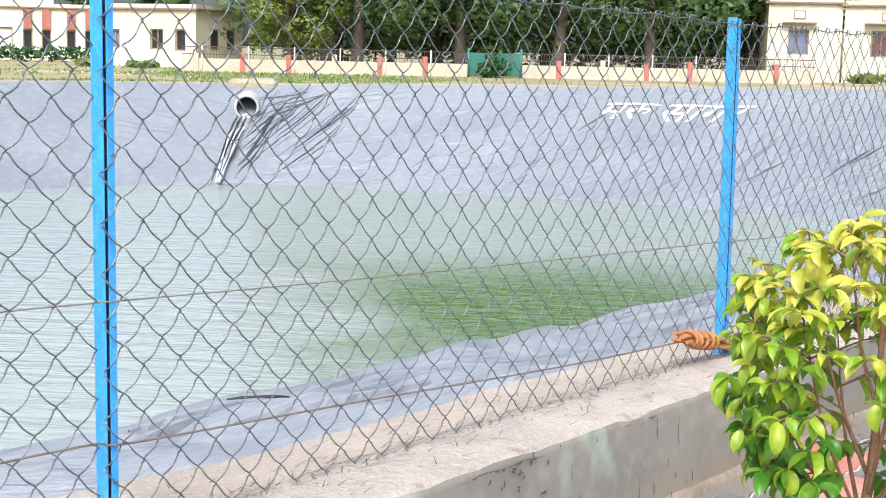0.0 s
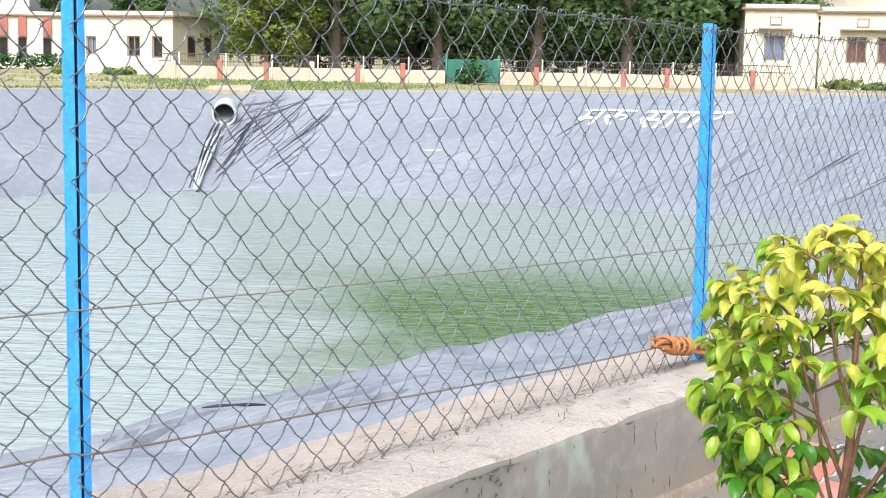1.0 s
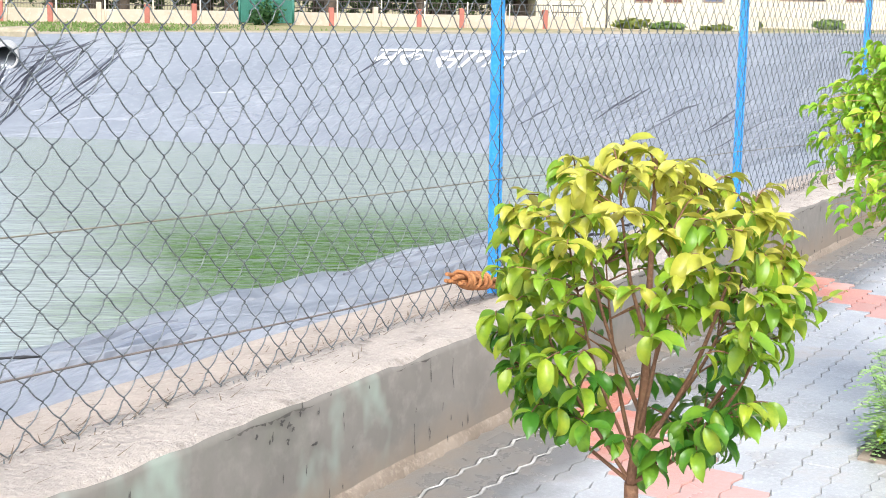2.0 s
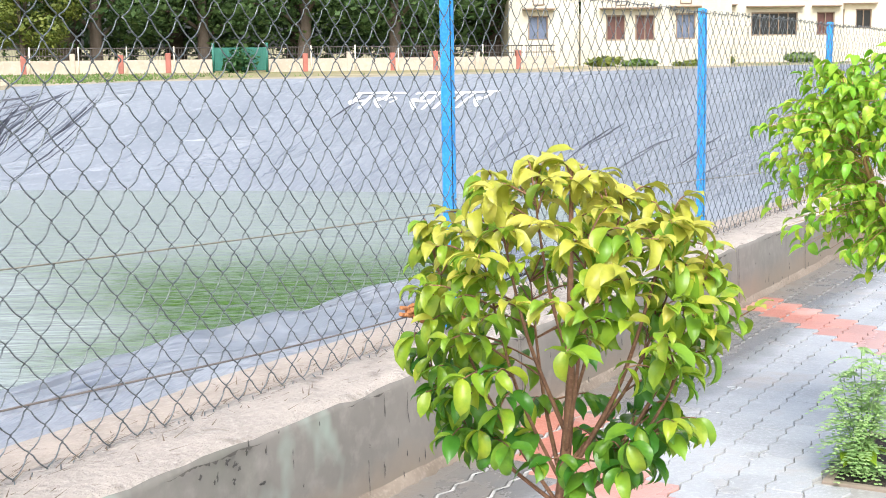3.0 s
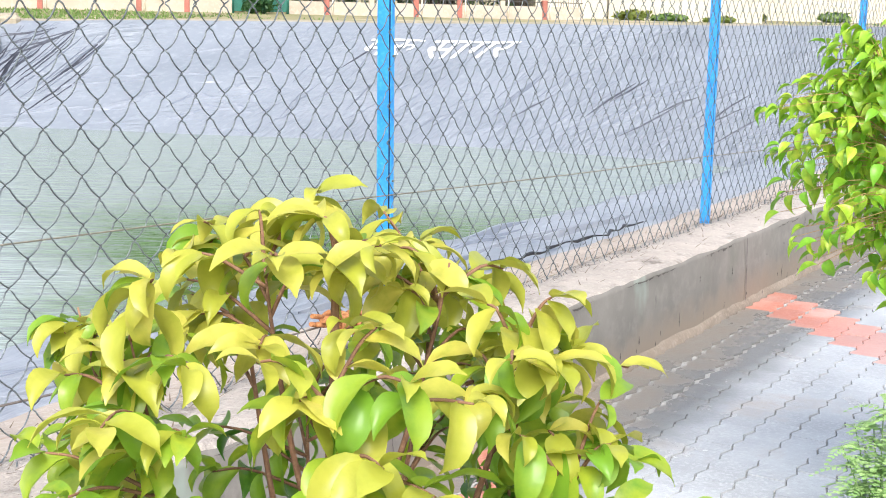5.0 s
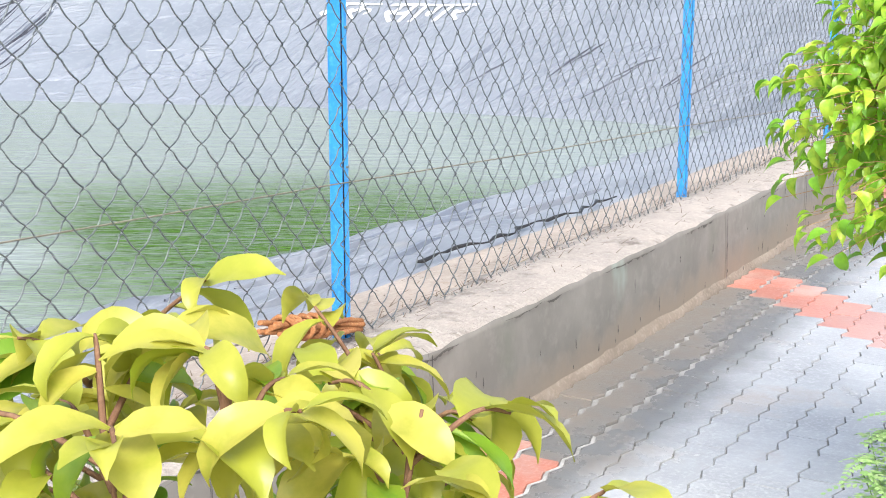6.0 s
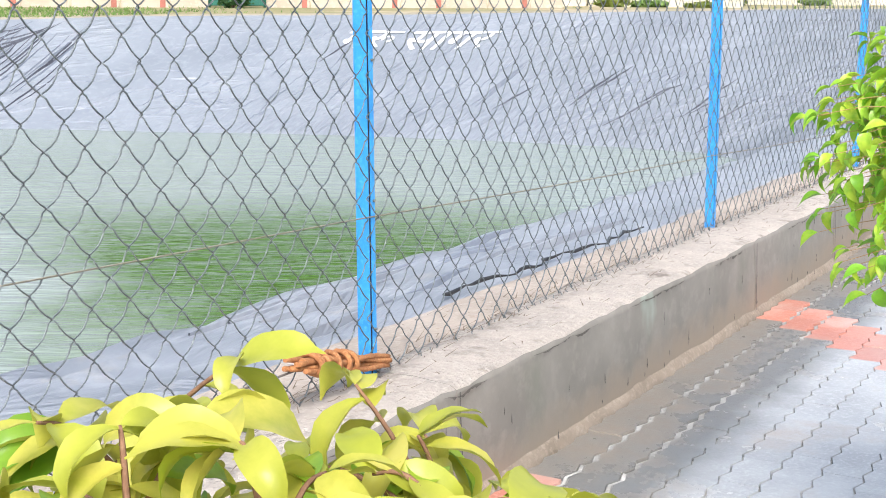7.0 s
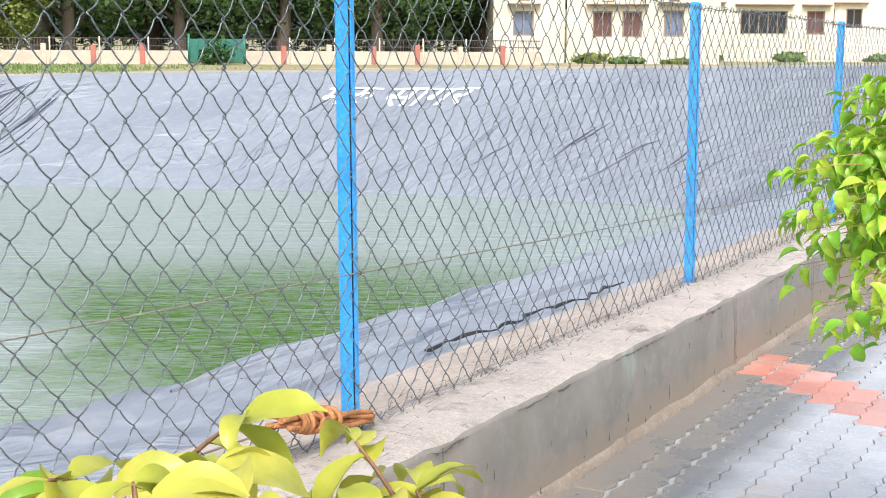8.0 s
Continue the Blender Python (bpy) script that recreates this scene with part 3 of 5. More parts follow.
# white lettering painted on the end bank
def word_mesh(body):
    """A word in the built-in font as a flat mesh."""
    cu = bpy.data.curves.new("word", "FONT")
    cu.body = body
    cu.size = 1.0
    cu.offset = 0.004
    cu.resolution_u = 4
    holder = bpy.data.objects.new("holder", cu)
    scene.collection.objects.link(holder)
    bpy.context.view_layer.update()
    me = bpy.data.meshes.new_from_object(holder.evaluated_get(bpy.context.evaluated_depsgraph_get()))
    bpy.data.objects.remove(holder)
    return me


bm = bmesh.new()
first = word_mesh("\u092e\u0930")
bm.from_mesh(first)
x_end = max(v.co.x for v in bm.verts)
y_top = max(v.co.y for v in bm.verts)
y_low = min(v.co.y for v in bm.verts)
mid_y = y_low + 0.50 * (y_top - y_low)
outer = []
for k in range(15):            # the vowel hook beside the second letter
    a = radians(205 - 20 * k)
    outer.append((x_end + 0.02 + 0.13 * math.cos(a), mid_y + 0.13 * math.sin(a) * 0.95))
prev = None
for k, (hx, hy) in enumerate(outer):
    a = radians(205 - 20 * k)
    pair = [bm.verts.new((hx, hy, 0)), bm.verts.new((hx - 0.055 * math.cos(a), hy - 0.055 * math.sin(a), 0))]
    if prev:
        bm.faces.new((prev[0], pair[0], pair[1], prev[1]))
    prev = pair
bm.faces.new([bm.verts.new(c) for c in ((x_end - 0.02, y_top - 0.062, 0), (x_end + 0.2, y_top - 0.062, 0), (x_end + 0.2, y_top, 0), (x_end - 0.02, y_top, 0))])
second = word_mesh("\u0938\u093e\u0917\u0930")
shift = x_end + 0.42 - min(v.co.x for v in second.vertices)
for v in second.vertices:
    v.co.x += shift
bm.from_mesh(second)
lx = [v.co.x for v in bm.verts]
ly = [v.co.y for v in bm.verts]
TI0, TI1, TU0, TU1 = 13.965 * SUB, 13.13 * SUB, 0.29, 0.155
bmesh.ops.subdivide_edges(bm, edges=[e for e in bm.edges if e.calc_length() > 0.12], cuts=2)
for v in bm.verts:
    fx = (v.co.x - min(lx)) / (max(lx) - min(lx))
    fy = (v.co.y - min(ly)) / (max(ly) - min(ly))
    v.co = bank_point(TI0 + (TI1 - TI0) * (fx * 0.93 + 0.07 * fy), TU0 + (TU1 - TU0) * fy, 0.03)
part("lettering", bm, M_LETTER, liner, "white painted letters on the bank")
bpy.data.meshes.remove(first)
bpy.data.meshes.remove(second)

# ---- inflow pipe with its stream ----
pc = bank_point(PIPE_I, 0.20)
po = Vector((shore[int(PIPE_I)].x - crest[int(PIPE_I)].x, shore[int(PIPE_I)].y - crest[int(PIPE_I)].y, 0)).normalized()
po = (po + Vector((-0.15, -0.25, 0))).normalized()
pipe = thing("inflow_pipe", pc, label="round concrete inflow pipe set in the bank", category="pipe")
axis = po + Vector((0, 0, -0.06))
bm = bmesh.new()
sidev = Vector((-po.y, po.x, 0))
upv = Vector((0, 0, 1))
loops = []
for dist, rad in ((-1.6, 0.37), (0.62, 0.37), (0.64, 0.36), (0.64, 0.305), (0.62, 0.295), (-1.2, 0.295)):
    loops.append([bm.verts.new(axis * dist + sidev * math.cos(a) * rad + upv * math.sin(a) * rad) for a in (2 * math.pi * k / 32 for k in range(32))])
for q, (a, b) in enumerate(zip(loops, loops[1:])):
    for k in range(32):
        f = bm.faces.new((a[k], a[(k + 1) % 32], b[(k + 1) % 32], b[k]))
        f.smooth = True
        f.material_index = 1 if q >= 4 else 0
bm.faces.new(loops[-1]).material_index = 1
bmesh.ops.recalc_face_normals(bm, faces=bm.faces)
part("pipe_barrel", bm, [M_PIPE, M_PIPEIN], pipe)
bm = bmesh.new()
for k in range(3):
    off = sidev * (k - 1) * 0.10
    end = shore[int(PIPE_I)] + Vector((0.5, 0.1, 0)) - pc
    tube(bm, spline([axis * 0.5 + off - upv * 0.24, axis * 0.85 + off - upv * 0.42, bank_point(PIPE_I + 0.7, 0.55, 0.16) - pc + off * 1.3,
                     bank_point(PIPE_I + 1.6, 1.03, 0.14) - pc + off * 0.5], 6), [(0.034 + 0.016 * math.sin(q * 1.7 + k * 2)) * (1.35 - 0.5 * q / 18) for q in range(19)], 7)
part("water_stream", bm, M_FALL, pipe, "white stream of falling water")
bm = bmesh.new()
for k in range(40):
    a = rng.uniform(0, 6.3)
    p = pc * 0 + (bank_point(PIPE_I + 1.6, 1.05) - pc) + Vector((math.cos(a), math.sin(a), 0)) * rng.uniform(0.1, 1.1)
    r = rng.uniform(0.03, 0.10)
    vs = [bm.verts.new(Vector((p.x, p.y, WATER_Z - pc.z + 0.012)) + Vector((math.cos(b), math.sin(b), 0)) * r * rng.uniform(0.7, 1.2)) for b in (k2 * 6.283 / 7 for k2 in range(7))]
    bm.faces.new(vs)
tagged(part("foam", bm, M_FALL, pipe, "white foam where the stream enters"), kind="stuff")
bm = bmesh.new()
box(bm, -0.75, 0.75, -0.35, 0.35, -0.35, 0.18, 0.12)
for v in bm.verts:
    v.co = v.co + Vector((0, 0, 0.06)) * noise.noise(v.co * 3)
hw = solid("earth_cover", bm, M_CRESTDIRT, label="heap of sandy earth over the inflow pipe", category="earth mound")
hp = crest[int(PIPE_I)]
hw.matrix_world = pose(hp.x + 0.15, hp.y + 0.1, hp.z + 0.0, 0, 0, -42)

# ---- parapet wall ----
JOINTS = [-8.0, -5.25, -2.5, 0.27, 3.04, 5.80, 7.25, 8.55, 11.3, 14.05, 16.8, 19.5, 22.3]
wall = thing("wall_parapet", (0, 0, 0), label="low plastered concrete parapet wall with a rough cement top", category="wall", kind="structure")
for x0, x1 in zip(JOINTS, JOINTS[1:]):
    bm = bmesh.new()
    n = max(4, int((x1 - x0) / 0.07))
    sec = [(-0.273, -0.12), (-0.267, 0.16), (-0.260, 0.322), (-0.254, 0.342), (-0.238, 0.350), (-0.12, 0.353), (0.02, 0.352), (0.048, 0.345), (0.05, -0.1)]
    cols = []
    for k in range(n + 1):
        x = x0 + 0.0015 + (x1 - x0 - 0.003) * k / n
        col = []
        for q, (y, z) in enumerate(sec):
            wob = noise.noise(Vector((x * 5, q * 3.1, 0))) * 0.004 + noise.noise(Vector((x * 23, q * 3.1, 4))) * 0.007
            dy = wob if 0 < q < 4 else 0.0
            dz = wob * 1.2 if q >= 2 and q < 8 else 0.0
            if q in (3, 4):
                c = noise.noise(Vector((x * 7.3, 9, 0)))
                if c > 0.3:
                    dz -= 0.012 * (c - 0.3)
                    dy += 0.018 * (c - 0.3)
            col.append(bm.verts.new((x, y + dy, z + dz + fall(x))))
        cols.append(col)
    for a, b in zip(cols, cols[1:]):
        for q in range(len(sec) - 1):
            f = bm.faces.new((a[q], b[q], b[q + 1], a[q + 1]))
            f.material_index = 1 if 3 <= q <= 6 else 0
            f.smooth = True
    for end in (cols[0], list(reversed(cols[-1]))):
        bm.faces.new([bm.verts.new(v.co) for v in end])
    bmesh.ops.recalc_face_normals(bm, faces=bm.faces)
    part("panel", bm, [M_CONCRETE, M_COPING], wall)

# broken plaster: ragged chips and hairline cracks on the face and along the top edge
rng = random.Random(11)


def face_y(z):
    """The wall's face leans back a little towards its top."""
    return -0.2725 + 0.039 * z if z < 0.16 else -0.2675 + 0.043 * (z - 0.16)


def chip_patch(x, z, w, h):
    """A ragged spot of broken plaster: a few torn slivers side by side."""
    bm = bmesh.new()
    for q in range(3):
        ox, oz = rng.uniform(-0.7, 0.7) * w, rng.uniform(-0.6, 0.6) * h
        pw, ph = w * rng.uniform(0.25, 0.7), h * rng.uniform(0.35, 0.9)
        c = bm.verts.new((x + ox, face_y(z + oz) - 0.009, z + oz + fall(x)))
        ring = []
        for k in range(13):
            a = k * 2 * math.pi / 13
            r = rng.uniform(0.22, 1.0)
            ring.append(bm.verts.new((x + ox + math.cos(a) * pw * r, face_y(z + oz) - 0.0075, z + oz + fall(x) + math.sin(a) * ph * r)))
        for k in range(13):
            bm.faces.new((c, ring[(k + 1) % 13], ring[k]))
    part("chip", bm, M_CHIP, wall)


for x, z, w, h in ((1.27, 0.315, 0.016, 0.012), (1.31, 0.29, 0.024, 0.016), (1.22, 0.285, 0.012, 0.02), (1.36, 0.33, 0.010, 0.018), (1.30, 0.255, 0.02, 0.01),
                   (1.16, 0.30, 0.012, 0.008), (1.20, 0.325, 0.008, 0.006), (1.44, 0.30, 0.006, 0.022), (1.50, 0.34, 0.006, 0.008), (1.42, 0.215, 0.018, 0.008), (1.7, 0.31, 0.005, 0.01)):
    chip_patch(x, z, w, h)
for k in range(60):
    x = rng.uniform(0.2, 9)
    z = rng.choice((rng.uniform(0.02, 0.10), rng.uniform(0.05, 0.3)))
    chip_patch(x, z, rng.uniform(0.002, 0.006), rng.uniform(0.006, 0.03))
for x, top, length in ((2.06, 0.33, 0.10), (3.35, 0.2, 0.05), (4.9, 0.13, 0.08), (4.45, 0.12, 0.05), (2.3, 0.1, 0.07), (7.9, 0.3, 0.2)):
    chip_patch(x, top - length / 2, 0.004, length / 2)


def torn_edge(x0, x1, depth):
    """A ragged strip under the top edge where the plaster has broken away."""
    bm = bmesh.new()
    n = int((x1 - x0) / 0.008)
    prev = None
    for k in range(n + 1):
        x = x0 + (x1 - x0) * k / n
        fade = min(1.0, 5 * k / n, 5 * (n - k) / n)
        bite = max(0.0, 0.35 + noise.noise(Vector((x * 19, 4, depth * 90))) + 0.7 * noise.noise(Vector((x * 61, 8, 0))))
        top = 0.331 + 0.010 * noise.noise(Vector((x * 11, 1, 5)))
        low = top - 0.6 * fade * depth * bite - 0.0005
        pair = [bm.verts.new((x, face_y(z) - 0.0085, z + fall(x))) for z in (top, low)]
        if prev:
            bm.faces.new((prev[0], prev[1], pair[1], pair[0]))
        prev = pair
    part("torn_plaster", bm, M_TORN, wall)


for x0, x1, depth in ((4.3, 4.85, 0.022), (5.2, 5.62, 0.026), (2.95, 3.2, 0.02), (1.85, 2.1, 0.014), (3.5, 4.0, 0.016), (6.3, 6.7, 0.02), (1.02, 1.42, 0.024), (7.4, 7.9, 0.02), (2.35, 2.75, 0.012)):
    torn_edge(x0, x1, depth)


def crack(x, z0, z1, w):
    """A dark jagged crack down the wall's face."""
    bm = bmesh.new()
    prev = None
    for k in range(15):
        z = z1 + (z0 - z1) * k / 14
        y = face_y(z) - 0.0085
        c = x + 0.007 * noise.noise(Vector((x * 3, y * 30, z * 22)))
        h = w * (0.4 + abs(noise.noise(Vector((x, z * 45, y * 60)))) * 1.6)
        pair = [bm.verts.new((c - h, y, z + fall(x))), bm.verts.new((c + h, y, z + fall(x)))]
        if prev:
            bm.faces.new((prev[0], prev[1], pair[1], pair[0]))
        prev = pair
    part("crack", bm, M_CHIP, wall)


for x in (0.27, 3.04, 5.80, 7.25, 8.55):
    crack(x, 0.03, 0.335, 0.0042)
for x, z0, z1 in ((6.4, 0.05, 0.12), (4.62, 0.2, 0.25), (2.62, 0.12, 0.2), (1.95, 0.03, 0.14), (2.2, 0.2, 0.3), (5.2, 0.03, 0.08)):
    crack(x, z0, z1, 0.002)

bm = bmesh.new()
cols = []
for k in range(320):
    x = -8 + 0.095 * k
    w = 0.010 + 0.014 * (0.5 + noise.noise(Vector((x * 1.3, 0, 7)))) + 0.012 * noise.noise(Vector((x * 8, 0, 1)))
    h = 0.035 + 0.012 * noise.noise(Vector((x * 3, 5, 7)))
    cols.append([bm.verts.new((x, -0.268, h + fall(x))), bm.verts.new((x, -0.276 - w * 0.5, 0.017 + fall(x))), bm.verts.new((x, -0.276 - w, -0.01 + fall(x)))])
for a, b in zip(cols, cols[1:]):
    for q in range(2):
        bm.faces.new((a[q], a[q + 1], b[q + 1], b[q])).smooth = True
bmesh.ops.recalc_face_normals(bm, faces=bm.faces)
part("mortar_fillet", bm, M_FILLET, wall, "brown muddy mortar along the foot of the wall")

# ---- chain-link fence ----
POSTS = [-6.1, -2.95, 0.084, 3.012, 5.985, 8.93, 11.95, 14.95, 17.95]
POST_LEAN = {3.012: (0.0, -0.022), 5.985: (0.0, -0.03)}
for n, x in enumerate(POSTS):
    p = thing("fence_post", (x, 0, 0.34 + fall(x)), label="blue painted angle-iron fence post set in the wall top", category="fence post", group="fence posts along the wall")
    H = 1.31
    lean = POST_LEAN.get(x, (0.0, 0.0))
    bm = bmesh.new()
    box(bm, -0.0025, 0.0015, -0.003, 0.034, -0.03, H, 0.0008)
    box(bm, -0.0025, 0.0, 0.0345, 0.0375, -0.03, H - 0.002, 0.0008)
    for v in bm.verts:
        v.co.x += lean[1] * v.co.z
    bmesh.ops.recalc_face_normals(bm, faces=bm.faces)
    part("back_angle", bm, M_BLUE, p)
    bm = bmesh.new()
    box(bm, 0.0085, 0.027, -0.006, -0.002, -0.03, H - 0.004, 0.0008)
    for v in bm.verts:
        v.co.x += lean[1] * v.co.z
    bmesh.ops.recalc_face_normals(bm, faces=bm.faces)
    part("front_angle", bm, M_BLUE, p)
    bm = bmesh.new()
    box(bm, 0.0095, 0.0135, -0.0015, 0.034, -0.03, H - 0.006, 0.0008)
    box(bm, 0.002, 0.009, 0.030, 0.034, -0.03, H - 0.008)
    for v in bm.verts:
        v.co.x += lean[1] * v.co.z
    part("inner_web", bm, M_INNER, p, "inner side of the angle iron, coloured dark for the shaded gap")
    for z in (0.14, 0.50, 0.88):
        bm = bmesh.new()
        tube(bm, [(0.018 + lean[1] * z, -0.012, z), (0.018 + lean[1] * z, -0.001, z)], 0.004, 6)
        part("bolt", bm, M_WIRE, p, "bare steel bolt")

CELL = 0.1105
Z0, Z1 = 0.3508, 1.6216


def strand_mesh(name, phase):
    """One flattened spiral of fence wire, hooked over at the top and bottom."""
    bm = bmesh.new()
    pts = []
    n = round((Z1 - Z0) / (CELL / 2))
    for k in range(n + 1):
        right = (k + phase) % 2
        x = CELL / 4 * (1 if right else -1)
        z = Z0 + k * CELL / 2
        pts.append((x * 1.05, 0.0, z))
        if k < n:
            front = -0.006 if right else 0.006
            for f in (0.1, 0.28, 0.5, 0.72, 0.9):
                sag = math.sin(f * math.pi) * (0.0125 if not right else 0.0065)
                pts.append((x - 2 * x * f + sag * (-0.6 if right else 0.6), front, z + CELL / 2 * f - sag * 0.7))
    x, _, z = pts[-1]
    pts += [(x * 0.7, -0.006, z + 0.014), (x * 0.2, -0.009, z + 0.012), (x * 0.1, -0.005, z - 0.012)]
    tube(bm, pts, 0.0020, 4)
    me = link_mesh(name, bm, M_WIRE)
    return me


strands = [strand_mesh("strand", 1), strand_mesh("strand", 0)]
rngf = random.Random(3)
for b, (x0, x1) in enumerate(zip(POSTS, POSTS[1:])):
    if b in (0,) or b > 5:
        continue
    fence = thing("chain_link_panel", (x0, -0.012, fall(x0)), label="galvanised chain-link fence netting with wide diamond openings", category="fence", group="fence panels between posts")
    n = round((x1 - x0) / (CELL / 2))
    for k in range(n):
        s = new("strand", strands[k % 2])
        s.parent = fence
        sx = (k + 0.5) * (x1 - x0) / n - (0.015 + 0.014 * min(1.0, 2 * k / n) if b == 2 else 0.03)
        lift = 0.006 * noise.noise(Vector((x0 + sx * 1.5, 0, 3))) + 0.018 * math.sin(math.pi * sx / (x1 - x0)) * (0.6 if b != 1 else 0.9)
        s.matrix_local = pose(sx, 0.008 * noise.noise(Vector((x0 + sx, 5, 0))), SLOPE * sx + lift, rngf.uniform(-0.15, 0.15), rngf.uniform(-0.25, 0.25), 0)
    # top wire with twisted ends
    bm = bmesh.new()
    top = [(sx, -0.004 + 0.003 * math.sin(sx * 40), Z1 + SLOPE * sx + 0.006 * noise.noise(Vector((x0 + sx * 1.5, 0, 3))) + 0.018 * math.sin(math.pi * sx / (x1 - x0)) * (0.6 if b != 1 else 0.9)
            + 0.004 * math.sin(sx * 23)) for sx in (q * (x1 - x0) / 60 for q in range(61))]
    tube(bm, top, 0.0022, 5)
    for q in range(int((x1 - x0) / 0.075)):
        sx, sy, sz = top[min(60, int(60 * (q + rngf.uniform(0.2, 0.8)) / ((x1 - x0) / 0.075)))]
        d = rngf.uniform(-0.014, 0.014)
        tube(bm, [(sx - 0.006, sy - 0.004, sz + 0.003), (sx, sy - 0.006, sz - 0.004), (sx + d, sy - 0.004, sz - rngf.uniform(-0.014, 0.022))], 0.0018, 4)
    part("top_wire", bm, M_WIRE, fence, "twisted line wire with bent wire ends")
    # loose ends of the strands, bent over the wall top
    bm = bmesh.new()
    for q in range(n):
        if rngf.random() < 0.3:
            continue
        sx = (q + rngf.uniform(0.3, 0.7)) * (x1 - x0) / n
        z = Z0 + SLOPE * sx
        d, e = rngf.uniform(-0.035, 0.035), rngf.uniform(-0.03, 0.02)
        tube(bm, [(sx, 0.0, z + 0.012), (sx + d * 0.4, e * 0.4 - 0.004, z - 0.004), (sx + d, e - 0.006, z - 0.012 + rngf.uniform(0, 0.008))], 0.0017, 4)
    tagged(part("wire_ends", bm, M_WIRE, fence, "bent loose wire ends along the foot"), kind="stuff")

bm = bmesh.new()
tube(bm, [(x, -0.007, 0.947 - 0.0483 * (x + 0.08) - 0.006 * math.sin(math.pi * ((x + 0.08) % 3.0) / 3.0)) for x in (-3.1 + 0.3 * k for k in range(45))], 0.0022, 5)
solid("tension_wire", bm, M_RUSTWIRE, label="thin yellowed tension wire strung across the fence posts", category="wire")

# ---- coil of rope tied to the post ----
rope = thing("rope_coil", (3.0, 0, 0.34), label="bundle of orange coir rope tied round the foot of the post", category="rope")
rr = random.Random(5)
for k in range(9):
    bm = bmesh.new()
    z0 = 0.045 + 0.009 * (k % 4) + rr.uniform(-0.003, 0.003)
    y0 = -0.02 - 0.013 * (k // 3)
    pts = []
    L = rr.uniform(0.40, 0.47)
    for s in range(25):
        t = s / 24
        x = 0.04 - L * t
        knot = math.exp(-((t - 0.62 - 0.03 * (k % 3)) / 0.1) ** 2)
        pts.append((x, y0 - 0.018 * knot * math.sin(k * 2.1) + 0.006 * math.sin(t * 9 + k), z0 + (0.014 * math.sin(k * 1.7 + t * 11)) * (0.25 + knot) - 0.03 * t * (k % 2) * 0.4 + 0.22 * max(0.0, 0.04 - x) * 1.0 - 0.008))
    tube(bm, pts, [0.0074 + 0.0011 * math.sin(q * 2.6) for q in range(25)], 7)
    part("rope_strand", bm, M_ROPE, rope)
for k, x in enumerate((-0.17, -0.20, -0.235, -0.27, -0.30, -0.325)):
    bm = bmesh.new()
    pts = [(x + 0.014 * math.sin(a * 0.5 + k), -0.032 + 0.034 * math.cos(a), 0.056 + 0.22 * max(0.0, -x) + 0.029 * math.sin(a)) for a in (q * 6.6 / 16 for q in range(17))]
    tube(bm, pts, [0.0074 + 0.0011 * math.sin(q * 2.6) for q in range(17)], 7)
    part("rope_loop", bm, M_ROPE, rope)
bm = bmesh.new()
tube(bm, spline([(-0.36, -0.02, 0.12), (-0.55, -0.015, 0.125), (-1.17, -0.012, 0.155), (-2.05, -0.012, 0.215), (-2.85, -0.012, 0.265), (-3.1, -0.01, 0.29), (-4.6, -0.01, 0.33)], 6), 0.003, 5)
part("rope_tail", bm, M_ROPE_TAIL, rope, "dull brown rope end along the netting")

# long loose folds in the crumpled liner edge
rw = random.Random(41)
for k in range(20):
    bm = bmesh.new()
    if k < 13:
        x0, y0, L = rw.uniform(3.3, 5.6), rw.uniform(0.50, 1.02), rw.uniform(0.5, 1.5)
    else:
        x0, y0, L = rw.uniform(0.3, 2.4), rw.uniform(0.55, 0.98), rw.uniform(0.35, 0.9)
    prev = None
    drift, ph, high = rw.uniform(-0.10, 0.03), rw.uniform(0, 6), rw.uniform(0.012, 0.030)
    for q in range(19):
        f = q / 18
        x = x0 + L * f
        y = y0 + drift * f + 0.022 * math.sin(f * 5 + ph)
        w = math.sin(math.pi * (0.04 + 0.92 * f))
        z = ledge_z(x, y) + 0.024
        ring = [bm.verts.new((x, y - 0.020 * w, z - 0.016)), bm.verts.new((x, y - 0.012 * w, z + high * w)), bm.verts.new((x, y + 0.004, z + high * w * 1.1)), bm.verts.new((x, y + 0.05 * w, z - 0.012))]
        if prev:
            for j in range(3):
                bm.faces.new((prev[j], ring[j], ring[j + 1], prev[j + 1])).smooth = j > 0
        prev = ring
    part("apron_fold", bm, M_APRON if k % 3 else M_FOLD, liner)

# black hose on the liner edge
hose = []
for k in range(34):
    x = 4.15 + 1.75 * k / 33
    y = 0.40 - 0.055 * (x - 4.15) + 0.03 * math.sin(x * 9) + 0.015 * math.sin(x * 23)
    hose.append((x, y, ledge_z(x, y) + 0.034 + 0.006 * math.sin(x * 31)))
bm = bmesh.new()
tube(bm, hose, [0.006 + 0.003 * math.sin(q * 1.3) for q in range(34)], 6)
solid("black_hose", bm, M_BLACK, label="thin black hose lying along the crumpled liner edge", category="hose")
bm = bmesh.new()
tube(bm, [(1.30 + 0.045 * k, 0.965 - 0.03 * k, ledge_z(1.35, 0.9) + 0.05 + 0.004 * math.sin(k)) for k in range(5)], [0.003, 0.006, 0.004, 0.007, 0.003], 6)
solid("black_stick", bm, M_BLACK, label="short black stick lying on the grey liner", category="stick")

